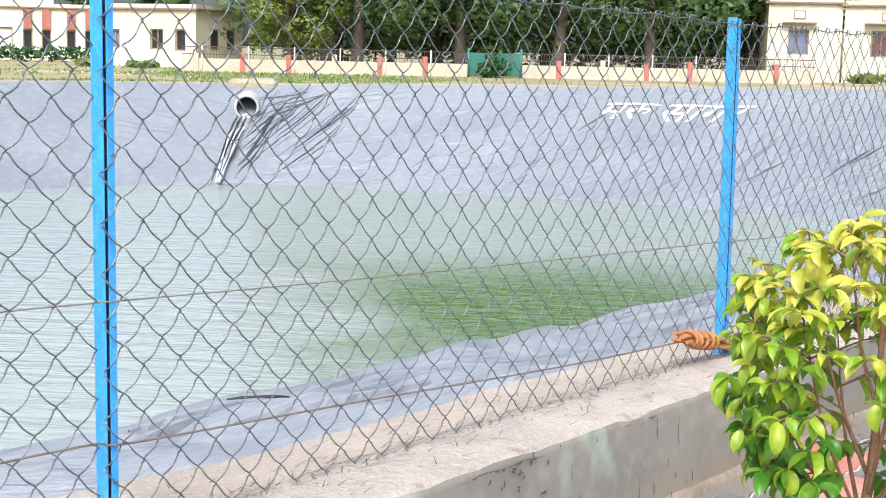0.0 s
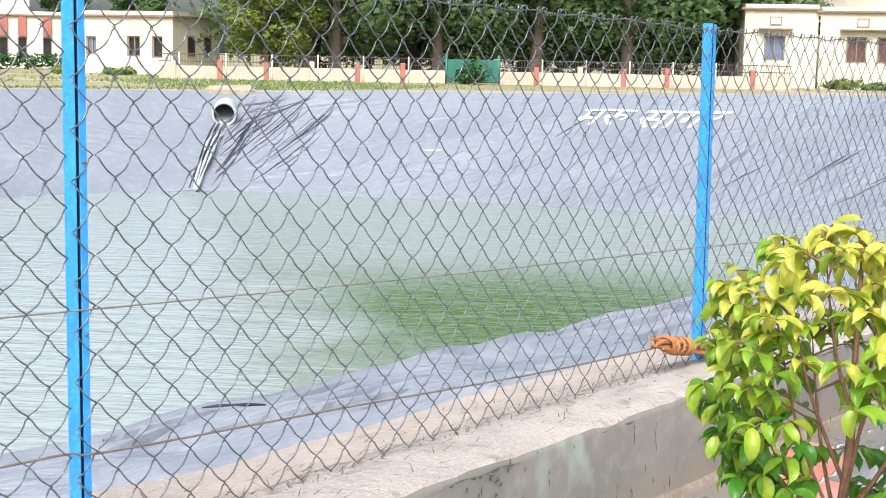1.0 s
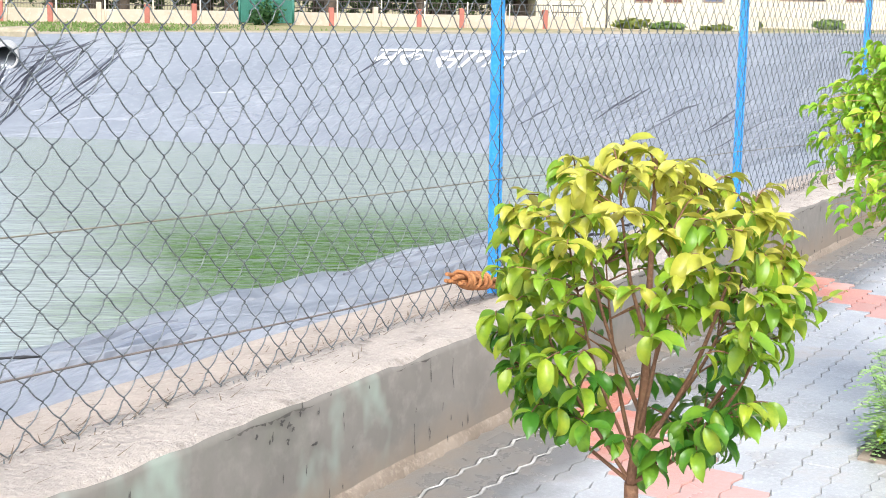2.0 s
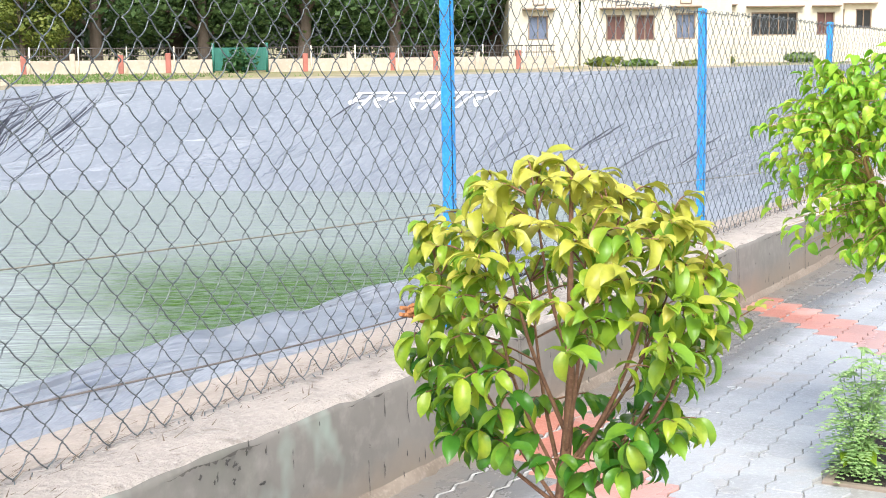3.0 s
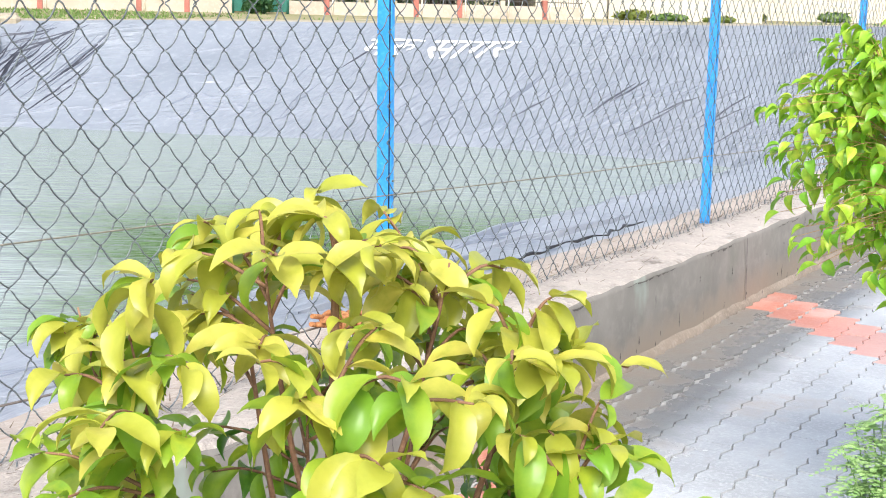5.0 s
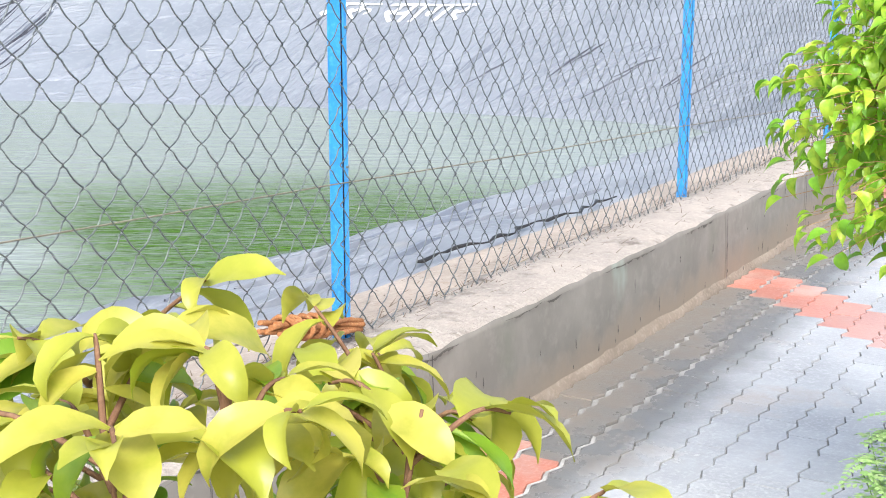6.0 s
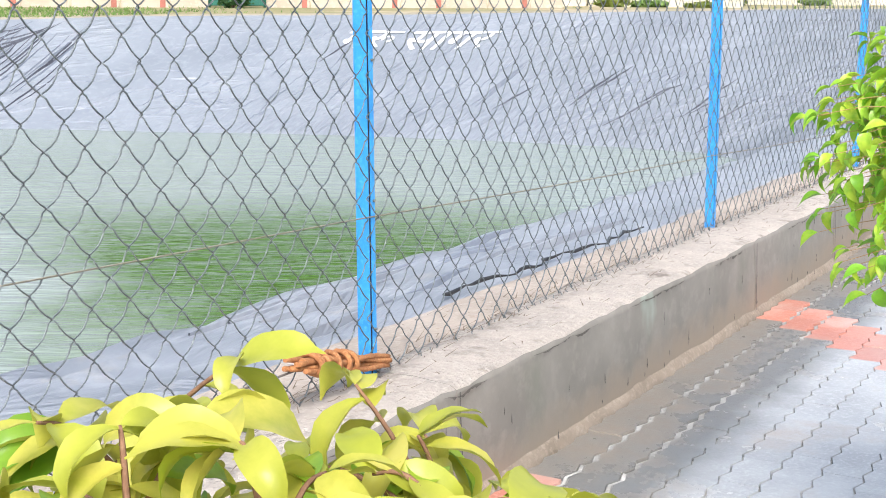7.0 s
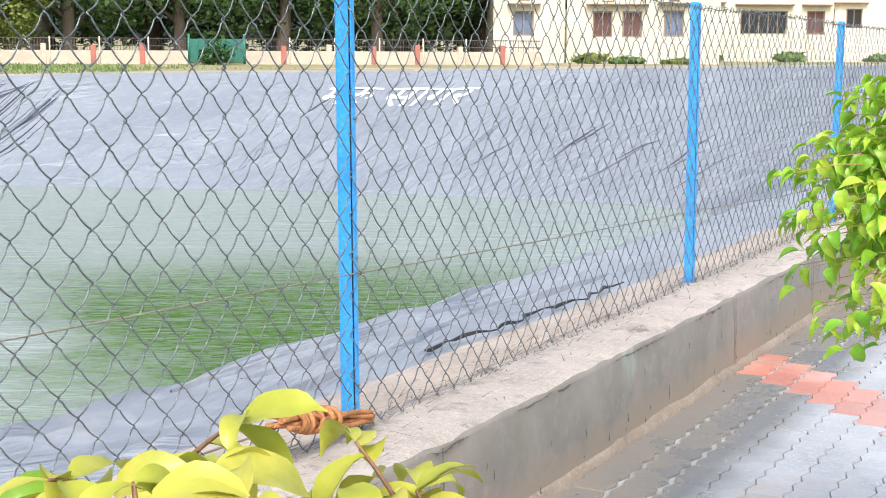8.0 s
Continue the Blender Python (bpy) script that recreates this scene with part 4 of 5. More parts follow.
# dry weeds and litter on the ledge along the fence foot
bm = bmesh.new()
rd = random.Random(21)
for k in range(1900):
    x, y = rd.uniform(-1, 9), rd.choice((rd.gauss(-0.01, 0.035), rd.gauss(-0.01, 0.05), rd.uniform(-0.24, 0.3)))
    z = ledge_z(x, max(y, 0)) + 0.012
    a, L = rd.uniform(0, 6.28), rd.uniform(0.015, 0.06)
    d = Vector((math.cos(a) * 1.6, math.sin(a) * 0.6, rd.uniform(-0.05, 0.45))) * L
    s = Vector((-d.y, d.x, 0)).normalized() * 0.0022
    p = Vector((x, y, z + 0.004))
    bm.faces.new([bm.verts.new(p - s), bm.verts.new(p + s), bm.verts.new(p + d)])
solid("dry_grass_litter", bm, surface("straw", (0.17, 0.125, 0.085), rough=0.95, small=60, bump=0), label="scattered dry grass and twigs on the ledge", category="litter", kind="stuff")

# ---- saplings ----
def leaf_mesh(name, material, droop, width, fold=0.18, wave=0.0):
    """A pointed leaf one unit long along +y, folded at the midrib, arching down."""
    bm = bmesh.new()
    n = 7
    rows = []
    y, z, ang = 0.0, 0.0, radians(18)
    for k in range(n + 1):
        t = k / n
        w = width * (math.sin(math.pi * min(1, t * 1.08 + 0.02) ** 0.8) ** 0.9 if t < 0.93 else (1 - t) * 1.1) * (1.0 if t > 0.02 else 0.2)
        if k == n:
            w = 0.004
        lift = w * fold * 2
        rows.append([bm.verts.new((-w, y, z + lift + wave * math.sin(t * 9))), bm.verts.new((0, y, z)), bm.verts.new((w, y, z + lift - wave * math.sin(t * 8 + 1)))])
        ang -= droop / n
        y += math.cos(ang) / n
        z += math.sin(ang) / n
    for a, b in zip(rows, rows[1:]):
        for q in range(2):
            bm.faces.new((a[q], a[q + 1], b[q + 1], b[q])).smooth = True
    return link_mesh(name, bm, material)


def leaf_pose(at, out, pitch, size, roll=0.0):
    """A leaf's pose: its base, the heading it grows towards (degrees), how far it dips."""
    return pose(*at, 0, 0, out) @ pose(0, 0, 0, pitch, roll, 0) @ Matrix.Diagonal((size, size, size, 1))


def sapling(base, seed, trunk_top, crown_r, crown_lo, crown_hi, leaves, size, kinds, bark, stems, trunk_r, label, lean=(0, 0), rest=0, rest_mat=None, hollow=0.45, broad=1.0, tilt=(0, 0)):
    """A young tree: a trunk that forks into stems, twigs on them, drooping leaves along the twigs."""
    r = random.Random(seed)
    t = thing("sapling", base, label=label, category="young tree", group="saplings along the path")
    bm = bmesh.new()
    tube(bm, spline([(0, 0, -0.06), (0.004, 0.006, trunk_top * 0.4), (-0.004, 0.0, trunk_top * 0.75), (0, 0, trunk_top)], 5),
         [trunk_r * (1.25 - 0.35 * k / 15) for k in range(16)], 8)
    part("trunk", bm, bark, t)
    mid = (crown_lo + crown_hi) / 2
    tips = []
    for k in range(stems):
        a = 2 * math.pi * (k + r.uniform(-0.25, 0.25)) / max(1, stems - 1)
        rad = 0.0 if k == stems - 1 else crown_r * r.uniform(0.45, 0.72)
        zt = crown_hi - 0.09 if k == stems - 1 else crown_lo + (crown_hi - crown_lo) * r.uniform(0.55, 0.86)
        end = Vector((math.cos(a) * rad + lean[0] + tilt[0] * 0.7, math.sin(a) * rad + lean[1] + tilt[1] * 0.7, zt))
        st = Vector((0, 0, trunk_top - 0.02))
        line = spline([st, st.lerp(end, 0.33) + Vector((math.cos(a), math.sin(a), 0)) * rad * 0.22, st.lerp(end, 0.7) + Vector((math.cos(a), math.sin(a), 0)) * rad * 0.14, end], 6)
        bm = bmesh.new()
        r0 = trunk_r * (0.78 if k == stems - 1 else 0.58)
        tube(bm, line, [r0 * (1 - 0.78 * q / (len(line) - 1)) for q in range(len(line))], 6)
        part("stem", bm, bark, t)
        tips.append(line)
    meshes = [[leaf_mesh("leaf", m, radians(d), w, 0.32, wv) for d, w, wv in ((80, 0.145 * broad, 0.01), (125, 0.165 * broad, 0.02), (50, 0.155 * broad, 0.014))] for m in kinds]
    made = 0
    twigs = []
    joined = bmesh.new()
    pool = [p for line in tips for p in line[3:]]
    half = (crown_hi - crown_lo) / 2
    while made < leaves + rest:
        # the tip of a twig somewhere in the outer part of the crown, and the stem it springs from
        while True:
            u = Vector((r.uniform(-1, 1), r.uniform(-1, 1), r.uniform(-0.95, 1)))
            k = u.length
            if u.z < 0.15 and r.random() < 0.42:
                continue
            if len(kinds) > 1 and u.z < 0.0 and math.hypot(u.x, u.y) < 0.55 and r.random() < 0.85:
                continue
            if hollow < k < 0.94 + 0.10 * noise.noise(u * 2.2 + Vector((seed, 0, 0))):
                break
        e = Vector((u.x * crown_r + lean[0], u.y * crown_r + lean[1], mid + u.z * half - size * 0.15))
        e += Vector((tilt[0], tilt[1], 0)) * max(0.0, u.z)
        s = min(pool, key=lambda p: (p - e).length + max(0, p.z - e.z + 0.03) * 2.5 + r.uniform(0, 0.03))
        d = (e - s)
        L = max(d.length, 0.01)
        if L > 0.17 and len(kinds) > 1:
            continue
        if L < size * 0.8:
            e = s + d.normalized() * size * 0.8
            L = size * 0.8
        d = d.normalized()
        tw = spline([s, s.lerp(e, 0.5) + Vector((0, 0, 0.14 * L)), e], 4)
        twigs.append(tw)
        m = r.randint(4, 6)
        flat = math.hypot(d.x, d.y)
        base_head = math.degrees(math.atan2(d.y, d.x)) - 90 if flat > 0.25 else r.uniform(0, 360)
        for j in range(m):
            if made >= leaves + rest:
                break
            f = 0.35 + 0.65 * j / (m - 1)
            p = tw[min(len(tw) - 1, int(f * (len(tw) - 1) + 0.5))]
            side = 1 if j % 2 else -1
            head = base_head + side * r.uniform(25, 95) * (0.25 if j == m - 1 else 1)
            high = (p.z - crown_lo) / (crown_hi - crown_lo) + 0.35 * (math.hypot(p.x, p.y) / crown_r - 0.6) + r.uniform(-0.22, 0.22)
            kind = 0 if high > 0.68 else (1 if high > 0.30 else 2)
            kind = min(kind, len(kinds) - 1)
            M = leaf_pose(p, head, r.uniform(-38, 18) if high > 0.72 else r.uniform(-70, -4), size * r.uniform(0.72, 1.2) * (0.8 if high > 0.70 and len(kinds) > 1 else 1.0), r.uniform(-30, 30))
            if made % 2 == 0 and made // 2 < leaves or rest == 0:
                lf = new("leaf", r.choice(meshes[kind]))
                lf.parent = t
                lf.matrix_local = M
            else:
                src = r.choice(meshes[kind])
                vs = [joined.verts.new(M @ v.co) for v in src.vertices]
                for poly in src.polygons:
                    fc = joined.faces.new([vs[i] for i in poly.vertices])
                    fc.smooth = True
                    fc.material_index = kind
            made += 1
    for tw in twigs:
        bm = bmesh.new()
        tube(bm, tw, [0.0014 * (1 - 0.6 * q / (len(tw) - 1)) * (trunk_r / 0.011) ** 0.3 for q in range(len(tw))], 4)
        part("twig", bm, bark, t)
    if rest:
        tagged(part("foliage", joined, rest_mat, t), kind="stuff")
    else:
        joined.free()
    return t


def oval_leaf(name, material, droop, width, curl, twist=0.0):
    """An oval leaf one unit long along +y with a short drawn-out tip, keeled at the midrib, arching down."""
    bm = bmesh.new()
    n = 9
    rows = []
    y, z, ang = 0.0, 0.0, radians(26)
    for k in range(n + 1):
        t = k / n
        w = width * max(0.0, math.sin(math.pi * t ** 0.86)) ** 0.72
        if t > 0.8:
            w = width * (0.62 - 0.58 * ((t - 0.8) / 0.2) ** 0.6)
        w = max(w, 0.006)
        tw = twist * t
        ring = []
        for f, up in ((-1.0, curl), (-0.55, curl * 0.35), (0.0, -0.02), (0.55, curl * 0.35), (1.0, curl)):
            dx, dz = w * f, w * up + 0.012 * math.sin(t * 14 + f * 2)
            ring.append(bm.verts.new((dx * math.cos(tw) - dz * math.sin(tw), y - math.sin(ang) * dz * 0.6, z + dx * math.sin(tw) + dz * math.cos(tw))))
        rows.append(ring)
        ang -= droop / n * (0.5 + t)
        y += math.cos(ang) / n
        z += math.sin(ang) / n
    for a, b in zip(rows, rows[1:]):
        for q in range(4):
            bm.faces.new((a[q], a[q + 1], b[q + 1], b[q])).smooth = True
    return link_mesh(name, bm, material)


def shrub(base, seed, label):
    """A knee-high fork of brown stems; leafy shoots end in tufts of arching young leaves, older leaves hang below."""
    r = random.Random(seed)
    t = thing("sapling", base, label=label, category="young tree", group="saplings along the path")
    FORK = Vector((0.0, 0.0, 0.69))
    bm = bmesh.new()
    tube(bm, spline([(0.01, -0.01, -0.06), (-0.006, 0.004, 0.3), (0.006, 0.0, 0.55), FORK], 5), [0.0125 * (1.2 - 0.25 * k / 15) for k in range(16)], 8)
    part("trunk", bm, M_BARK, t)
    # leader and side stems: start height on the leader, end point
    leader = spline([FORK, FORK + Vector((0.006, -0.012, 0.16)), FORK + Vector((-0.008, -0.018, 0.32)), (-0.01, -0.02, 1.20)], 7)
    stems = [leader]
    ends = [((-0.02, 0.235, 0.93), 0.0), ((-0.05, 0.20, 1.12), 0.0), ((0.09, 0.15, 1.14), 0.25), ((-0.13, 0.07, 1.13), 0.12), ((0.14, -0.02, 1.12), 0.3),
            ((-0.12, -0.09, 1.11), 0.2), ((0.03, -0.15, 1.12), 0.1), ((0.02, -0.20, 1.03), 0.0), ((-0.03, -0.19, 0.92), 0.0), ((0.16, -0.12, 1.04), 0.15),
            ((0.15, 0.12, 1.00), 0.1), ((-0.03, 0.03, 1.17), 0.5), ((0.07, -0.07, 1.17), 0.5)]
    for e, f in ends:
        st = leader[int(f * (len(leader) - 1))]
        e = Vector(e)
        out = Vector((e.x - st.x, e.y - st.y, 0))
        line = spline([st, st.lerp(e, 0.4) + out * 0.13 - Vector((0, 0, 0.01)), st.lerp(e, 0.75) + out * 0.10, e], 6)
        stems.append(line)
    for k, line in enumerate(stems):
        r0 = 0.0098 if k == 0 else r.uniform(0.0032, 0.0048)
        bm = bmesh.new()
        tube(bm, line, [r0 * (1 - 0.75 * q / (len(line) - 1)) for q in range(len(line))], 6)
        part("stem", bm, M_BARK, t)
    kinds = [M_LEAF_YOUNG, M_LEAF_MID, M_LEAF_OLD]
    shapes = ((85, 0.20, 0.30, 0.2), (130, 0.19, 0.42, -0.3), (60, 0.225, 0.22, 0.0), (105, 0.215, 0.5, 0.5))
    meshes = [[oval_leaf("leaf", m, radians(d), w, c, tw) for d, w, c, tw in shapes] for m in kinds]
    joined = bmesh.new()
    pool = [p for line in stems for p in line[max(4, len(line) // 3):]]
    shoots = []
    cx, cy = 0.01, 0.0
    tries = 0
    while len(shoots) < 195 and tries < 14000:
        tries += 1
        u = Vector((r.gauss(0, 1), r.gauss(0, 1), r.gauss(0, 1))).normalized() * r.uniform(0.55, 1.0) ** 0.6
        az = math.atan2(u.y, u.x)
        # below its middle the crown is open towards the path and towards the wall: leaves hang at the two sides only
        if u.z < -0.22:
            side = abs(math.sin(az - radians(25)))
            if side < 0.44 or r.random() < 0.1:
                continue
        elif u.z < 0.12 and abs(math.sin(az - radians(25))) < 0.5 and r.random() < 0.5:
            continue
        lump = 1.0 + 0.16 * noise.noise(u * 2.6 + Vector((seed, 3, 0)))
        e = Vector((cx + u.x * 0.225 * lump, cy + u.y * 0.245 * lump, 0.990 + u.z * (0.232 if u.z > 0 else 0.27) * lump))
        if any((e - q[-1]).length < 0.039 for q in shoots):
            continue
        st = min(pool, key=lambda p: (p - e).length + max(0, p.z - e.z + 0.02) * 2.2)
        d = e - st
        if d.length > 0.17:
            continue
        shoots.append(spline([st, st.lerp(e, 0.5) + Vector((d.x, d.y, 0)) * 0.12 + Vector((0, 0, 0.012)), e], 5))
    # a long shoot that reaches out over the path
    shoots.append(spline([(0.05, -0.12, 0.95), (0.07, -0.20, 0.965), (0.09, -0.262, 1.0)], 5))
    shoots.append(spline([(0.12, -0.06, 1.06), (0.19, -0.11, 1.075), (0.245, -0.15, 1.06)], 5))
    made = 0
    for sh in shoots:
        bm = bmesh.new()
        tube(bm, sh, [0.0019 * (1 - 0.55 * q / (len(sh) - 1)) for q in range(len(sh))], 5)
        part("twig", bm, M_BARK, t)
        e = sh[-1]
        d = (sh[-1] - sh[0])
        flat = math.hypot(d.x, d.y)
        ahead = math.degrees(math.atan2(d.y, d.x)) - 90 if flat > 0.02 else r.uniform(0, 360)
        outward = math.degrees(math.atan2(e.y - cy, e.x - cx)) - 90
        m = r.randint(6, 8)
        high = (e.z - 0.80) / 0.42
        for j in range(m):
            f = 0.25 + 0.75 * j / (m - 1)
            p = sh[min(len(sh) - 1, int(f * (len(sh) - 1) + 0.5))]
            turn = (1 if j % 2 else -1) * r.uniform(30, 105) * (1.15 - 0.5 * f)
            head = (outward if r.random() < 0.55 else ahead) + turn
            age = high + 0.35 * f + r.uniform(-0.22, 0.22)
            kind = 0 if age > 0.93 else (1 if age > 0.42 else 2)
            tip = j >= m - 2 and high > 0.35
            pitch = r.uniform(-18, 20) if tip else r.uniform(-62, 6) - 14 * (1 - high)
            size = 0.053 * r.uniform(0.72, 1.16) * (0.78 if tip else 1.0)
            M = leaf_pose(p, head, pitch, size, r.uniform(-28, 28))
            src = r.choice(meshes[kind])
            if made % 3 == 0 and made // 3 < 300:
                lf = new("leaf", src)
                lf.parent = t
                lf.matrix_local = M
            else:
                vs = [joined.verts.new(M @ v.co) for v in src.vertices]
                for poly in src.polygons:
                    fc = joined.faces.new([vs[i] for i in poly.vertices])
                    fc.smooth = True
                    fc.material_index = kind
            made += 1
    tagged(part("foliage", joined, [M_LEAF_YOUNG_J, M_LEAF_MID_J, M_LEAF_OLD_J], t), kind="stuff")
    return t


shrub((0.325, -1.64, fall(0.325)), 4, "small sapling with drooping yellow-green leaves and brown stems")
sapling((3.14, -1.66, fall(3.14)), 9, 0.76, 0.55, 0.62, 1.46, 300, 0.058, [M_LEAF_TREE], M_BARK_PALE, 7, 0.019,
        "young tree with glossy green leaves on a bare ochre trunk", rest=3600, rest_mat=M_LEAF_TREE_J, hollow=0.3, broad=1.5)


def weed(base, seed, height, label):
    r = random.Random(seed)
    t = thing("weed", base, label=label, category="weed")
    fol = bmesh.new()
    for k in range(9):
        a = r.uniform(0, 6.28)
        lean = r.uniform(0.02, 0.12)
        h = height * r.uniform(0.6, 1.0)
        line = spline([(r.uniform(-0.03, 0.03), r.uniform(-0.03, 0.03), -0.01), (math.cos(a) * lean * 0.4, math.sin(a) * lean * 0.4, h * 0.5), (math.cos(a) * lean, math.sin(a) * lean, h)], 8)
        bm = bmesh.new()
        tube(bm, line, [0.0035 * (1 - 0.7 * q / 16) for q in range(17)], 5)
        part("stem", bm, M_WEEDSTEM, t)
        for q in range(2, 17):
            for s in range(2):
                b = r.uniform(0, 6.28)
                L = r.uniform(0.07, 0.14) * (1.15 - 0.5 * q / 16)
                d = Vector((math.cos(b), math.sin(b), 0.35))
                p = line[q]
                for j in range(7):
                    f = (j + 1) / 7
                    c = p + d * L * f - Vector((0, 0, 0.55 * L * f * f))
                    for sd in (-1, 1):
                        w = Vector((-d.y, d.x, 0)) * sd * L * 0.30 * (1.1 - f) + d * L * 0.14 - Vector((0, 0, 0.008))
                        n = w.cross(Vector((0, 0, 1))).normalized() * 0.0058
                        v = [fol.verts.new(c), fol.verts.new(c + w * 0.5 + n), fol.verts.new(c + w), fol.verts.new(c + w * 0.5 - n)]
                        fol.faces.new(v)
    tagged(part("foliage", fol, M_WEED, t), kind="stuff")
    bm = bmesh.new()
    for k in range(5):
        a = k * 1.3
        M = leaf_pose((math.cos(a) * 0.02, math.sin(a) * 0.02, 0.05 + 0.015 * k), math.degrees(a), -10, 0.09)
        src = LOW_LEAF
        vs = [bm.verts.new(M @ v.co) for v in src.vertices]
        for poly in src.polygons:
            bm.faces.new([vs[i] for i in poly.vertices]).smooth = True
    part("lower_leaves", bm, M_LEAF_MID, t)
    return t


LOW_LEAF = leaf_mesh("leaf", M_LEAF_MID, radians(40), 0.42)
weed((2.98, -1.54, fall(2.98)), 2, 0.46, "feathery pale green weed growing at the edge of a planting pit")


# planting pits with raised concrete edging
def pit(x, y, w):
    t = thing("planting_pit", (x, y, fall(x)), label="square planting pit with dark wet soil and a low edge", category="planting pit", group="planting pits")
    bm = bmesh.new()
    n = 10
    g = [[bm.verts.new((-w + 2 * w * i / n, -w + 2 * w * j / n, 0.004 + 0.014 * noise.noise(Vector((i * 0.9 + x, j * 0.9, 0))))) for j in range(n + 1)] for i in range(n + 1)]
    for i in range(n):
        for j in range(n):
            bm.faces.new((g[i][j], g[i + 1][j], g[i + 1][j + 1], g[i][j + 1])).smooth = True
    part("soil", bm, M_SOIL, t, "dark wet soil")
    for k in range(4):
        bm = bmesh.new()
        box(bm, -w - 0.03, w - 0.005, -w - 0.03, -w, -0.05, 0.006, 0.002)
        bmesh.ops.rotate(bm, verts=bm.verts, matrix=Matrix.Rotation(k * math.pi / 2, 3, "Z"))
        part("edging", bm, M_CONCRETE, t)
    return t


PITS = [(0.33, -1.64, 0.30), (3.19, -1.77, 0.30)]
for q in PITS:
    pit(*q)

# ---- far side: boundary wall, gate, buildings ----
GZ = 0.36
A, B = Vector((36.5, 43.2, 0)), Vector((58.5, 21.0, 0))
run = (B - A)
LEN = run.length
ang = math.degrees(math.atan2(run.y, run.x))
bwall = thing("boundary_wall", (A.x, A.y, GZ), ang, label="low cream boundary wall with red pillars and a dull railing", category="boundary wall", kind="structure")
GATE0, GATE1 = 12.2, 14.6
for s0, s1 in ((0.0, GATE0), (GATE1, LEN - 3.5)):
    bm = bmesh.new()
    box(bm, s0, s1, -0.1, 0.1, -0.1, 0.56, 0.01)
    part("wall_run", bm, M_BWALL, bwall)
    bm = bmesh.new()
    for z in (0.75, 1.05):
        tube(bm, [(s0, 0, z), (s1, 0, z)], 0.02, 5)
    k = s0
    while k < s1:
        box(bm, k - 0.008, k + 0.008, -0.008, 0.008, 0.55, 1.08)
        k += 0.12
    part("railing", bm, M_RAIL, bwall, "thin dull metal railing")
k = 0.6
n = 0
while k < LEN - 3.5:
    if not GATE0 - 0.4 < k < GATE1 + 0.4:
        bm = bmesh.new()
        box(bm, k - 0.11, k + 0.11, -0.14, 0.14, -0.1, 0.84 if n % 2 else 0.78, 0.02)
        part("pillar", bm, M_REDTRIM if n % 3 else M_BWALL, bwall, "red painted pillar" if n % 3 else "")
        bm = bmesh.new()
        tube(bm, [(k + 0.25, -0.12, 0), (k + 0.25, -0.12, 1.12)], 0.028, 6)
        part("stake", bm, M_PALE, bwall)
    k += 1.95
    n += 1
gd = run.normalized()
gate = thing("gate", (A.x + gd.x * (GATE0 + 1.2), A.y + gd.y * (GATE0 + 1.2), GZ), ang, label="green metal gate half hidden by a bush", category="gate")
for x in (-1.15, 1.15):
    bm = bmesh.new()
    tube(bm, [(x, 0, -0.05), (x, 0, 1.25)], 0.06, 8)
    part("gate_post", bm, M_GATE, gate)
for x in (-0.58, 0.58):
    bm = bmesh.new()
    box(bm, x - 0.54, x + 0.54, -0.02, 0.02, 0.08, 1.05, 0.01)
    for q in range(4):
        box(bm, x - 0.5 + q * 0.28, x - 0.46 + q * 0.28, -0.05, -0.015, 0.1, 1.03)
    part("leaf_panel", bm, M_GATE, gate)


def foliage_blob(bm, c, rad, n, size, r, squash=0.8):
    """Many small leaf clumps in an uneven mass."""
    for k in range(n):
        d = Vector((r.gauss(0, 1), r.gauss(0, 1), r.gauss(0, 1))).normalized()
        s = r.uniform(0.35, 1.0) ** 0.5
        bump = 1 + 0.28 * noise.noise(d * 2.3 + Vector(c))
        p = Vector(c) + Vector((d.x * rad, d.y * rad, d.z * rad * squash)) * s * bump
        a = Vector((r.gauss(0, 1), r.gauss(0, 1), r.gauss(0, 0.5))).normalized()
        b = a.cross(d if abs(a.dot(d)) < 0.9 else Vector((0, 0, 1))).normalized()
        z = size * r.uniform(0.5, 1.3)
        vs = [bm.verts.new(p + a * z), bm.verts.new(p + b * z * 0.5), bm.verts.new(p - a * z * 0.9), bm.verts.new(p - b * z * 0.55)]
        bm.faces.new(vs)


def bush(at, rad, n, mat, label, squash=0.8, size=0.12, seed=1):
    r = random.Random(seed)
    t = thing("bush", at, label=label, category="bush")
    bm = bmesh.new()
    for k in range(6):
        a, d, f = r.uniform(0, 6.28), rad * r.uniform(0.0, 0.75), r.uniform(0.35, 0.75)
        foliage_blob(bm, (math.cos(a) * d, math.sin(a) * d, rad * squash * f * r.uniform(0.6, 1.5)), rad * f, n // 6, size, r, squash * 1.1)
    tagged(part("foliage", bm, mat, t), kind="stuff")
    bm = bmesh.new()
    for k in range(4):
        a = k * 1.6
        tube(bm, [(0, 0, -0.05), (math.cos(a) * rad * 0.3, math.sin(a) * rad * 0.3, rad * squash * 0.7)], [0.03, 0.012], 5)
    part("branches", bm, M_TRUNK, t)
    return t


bush((A.x + gd.x * 13.1 - 0.7, A.y + gd.y * 13.1 - 0.7, GZ), 0.75, 900, M_HEDGE, "dark green bush growing against the gate", 0.85, 0.10, 3)


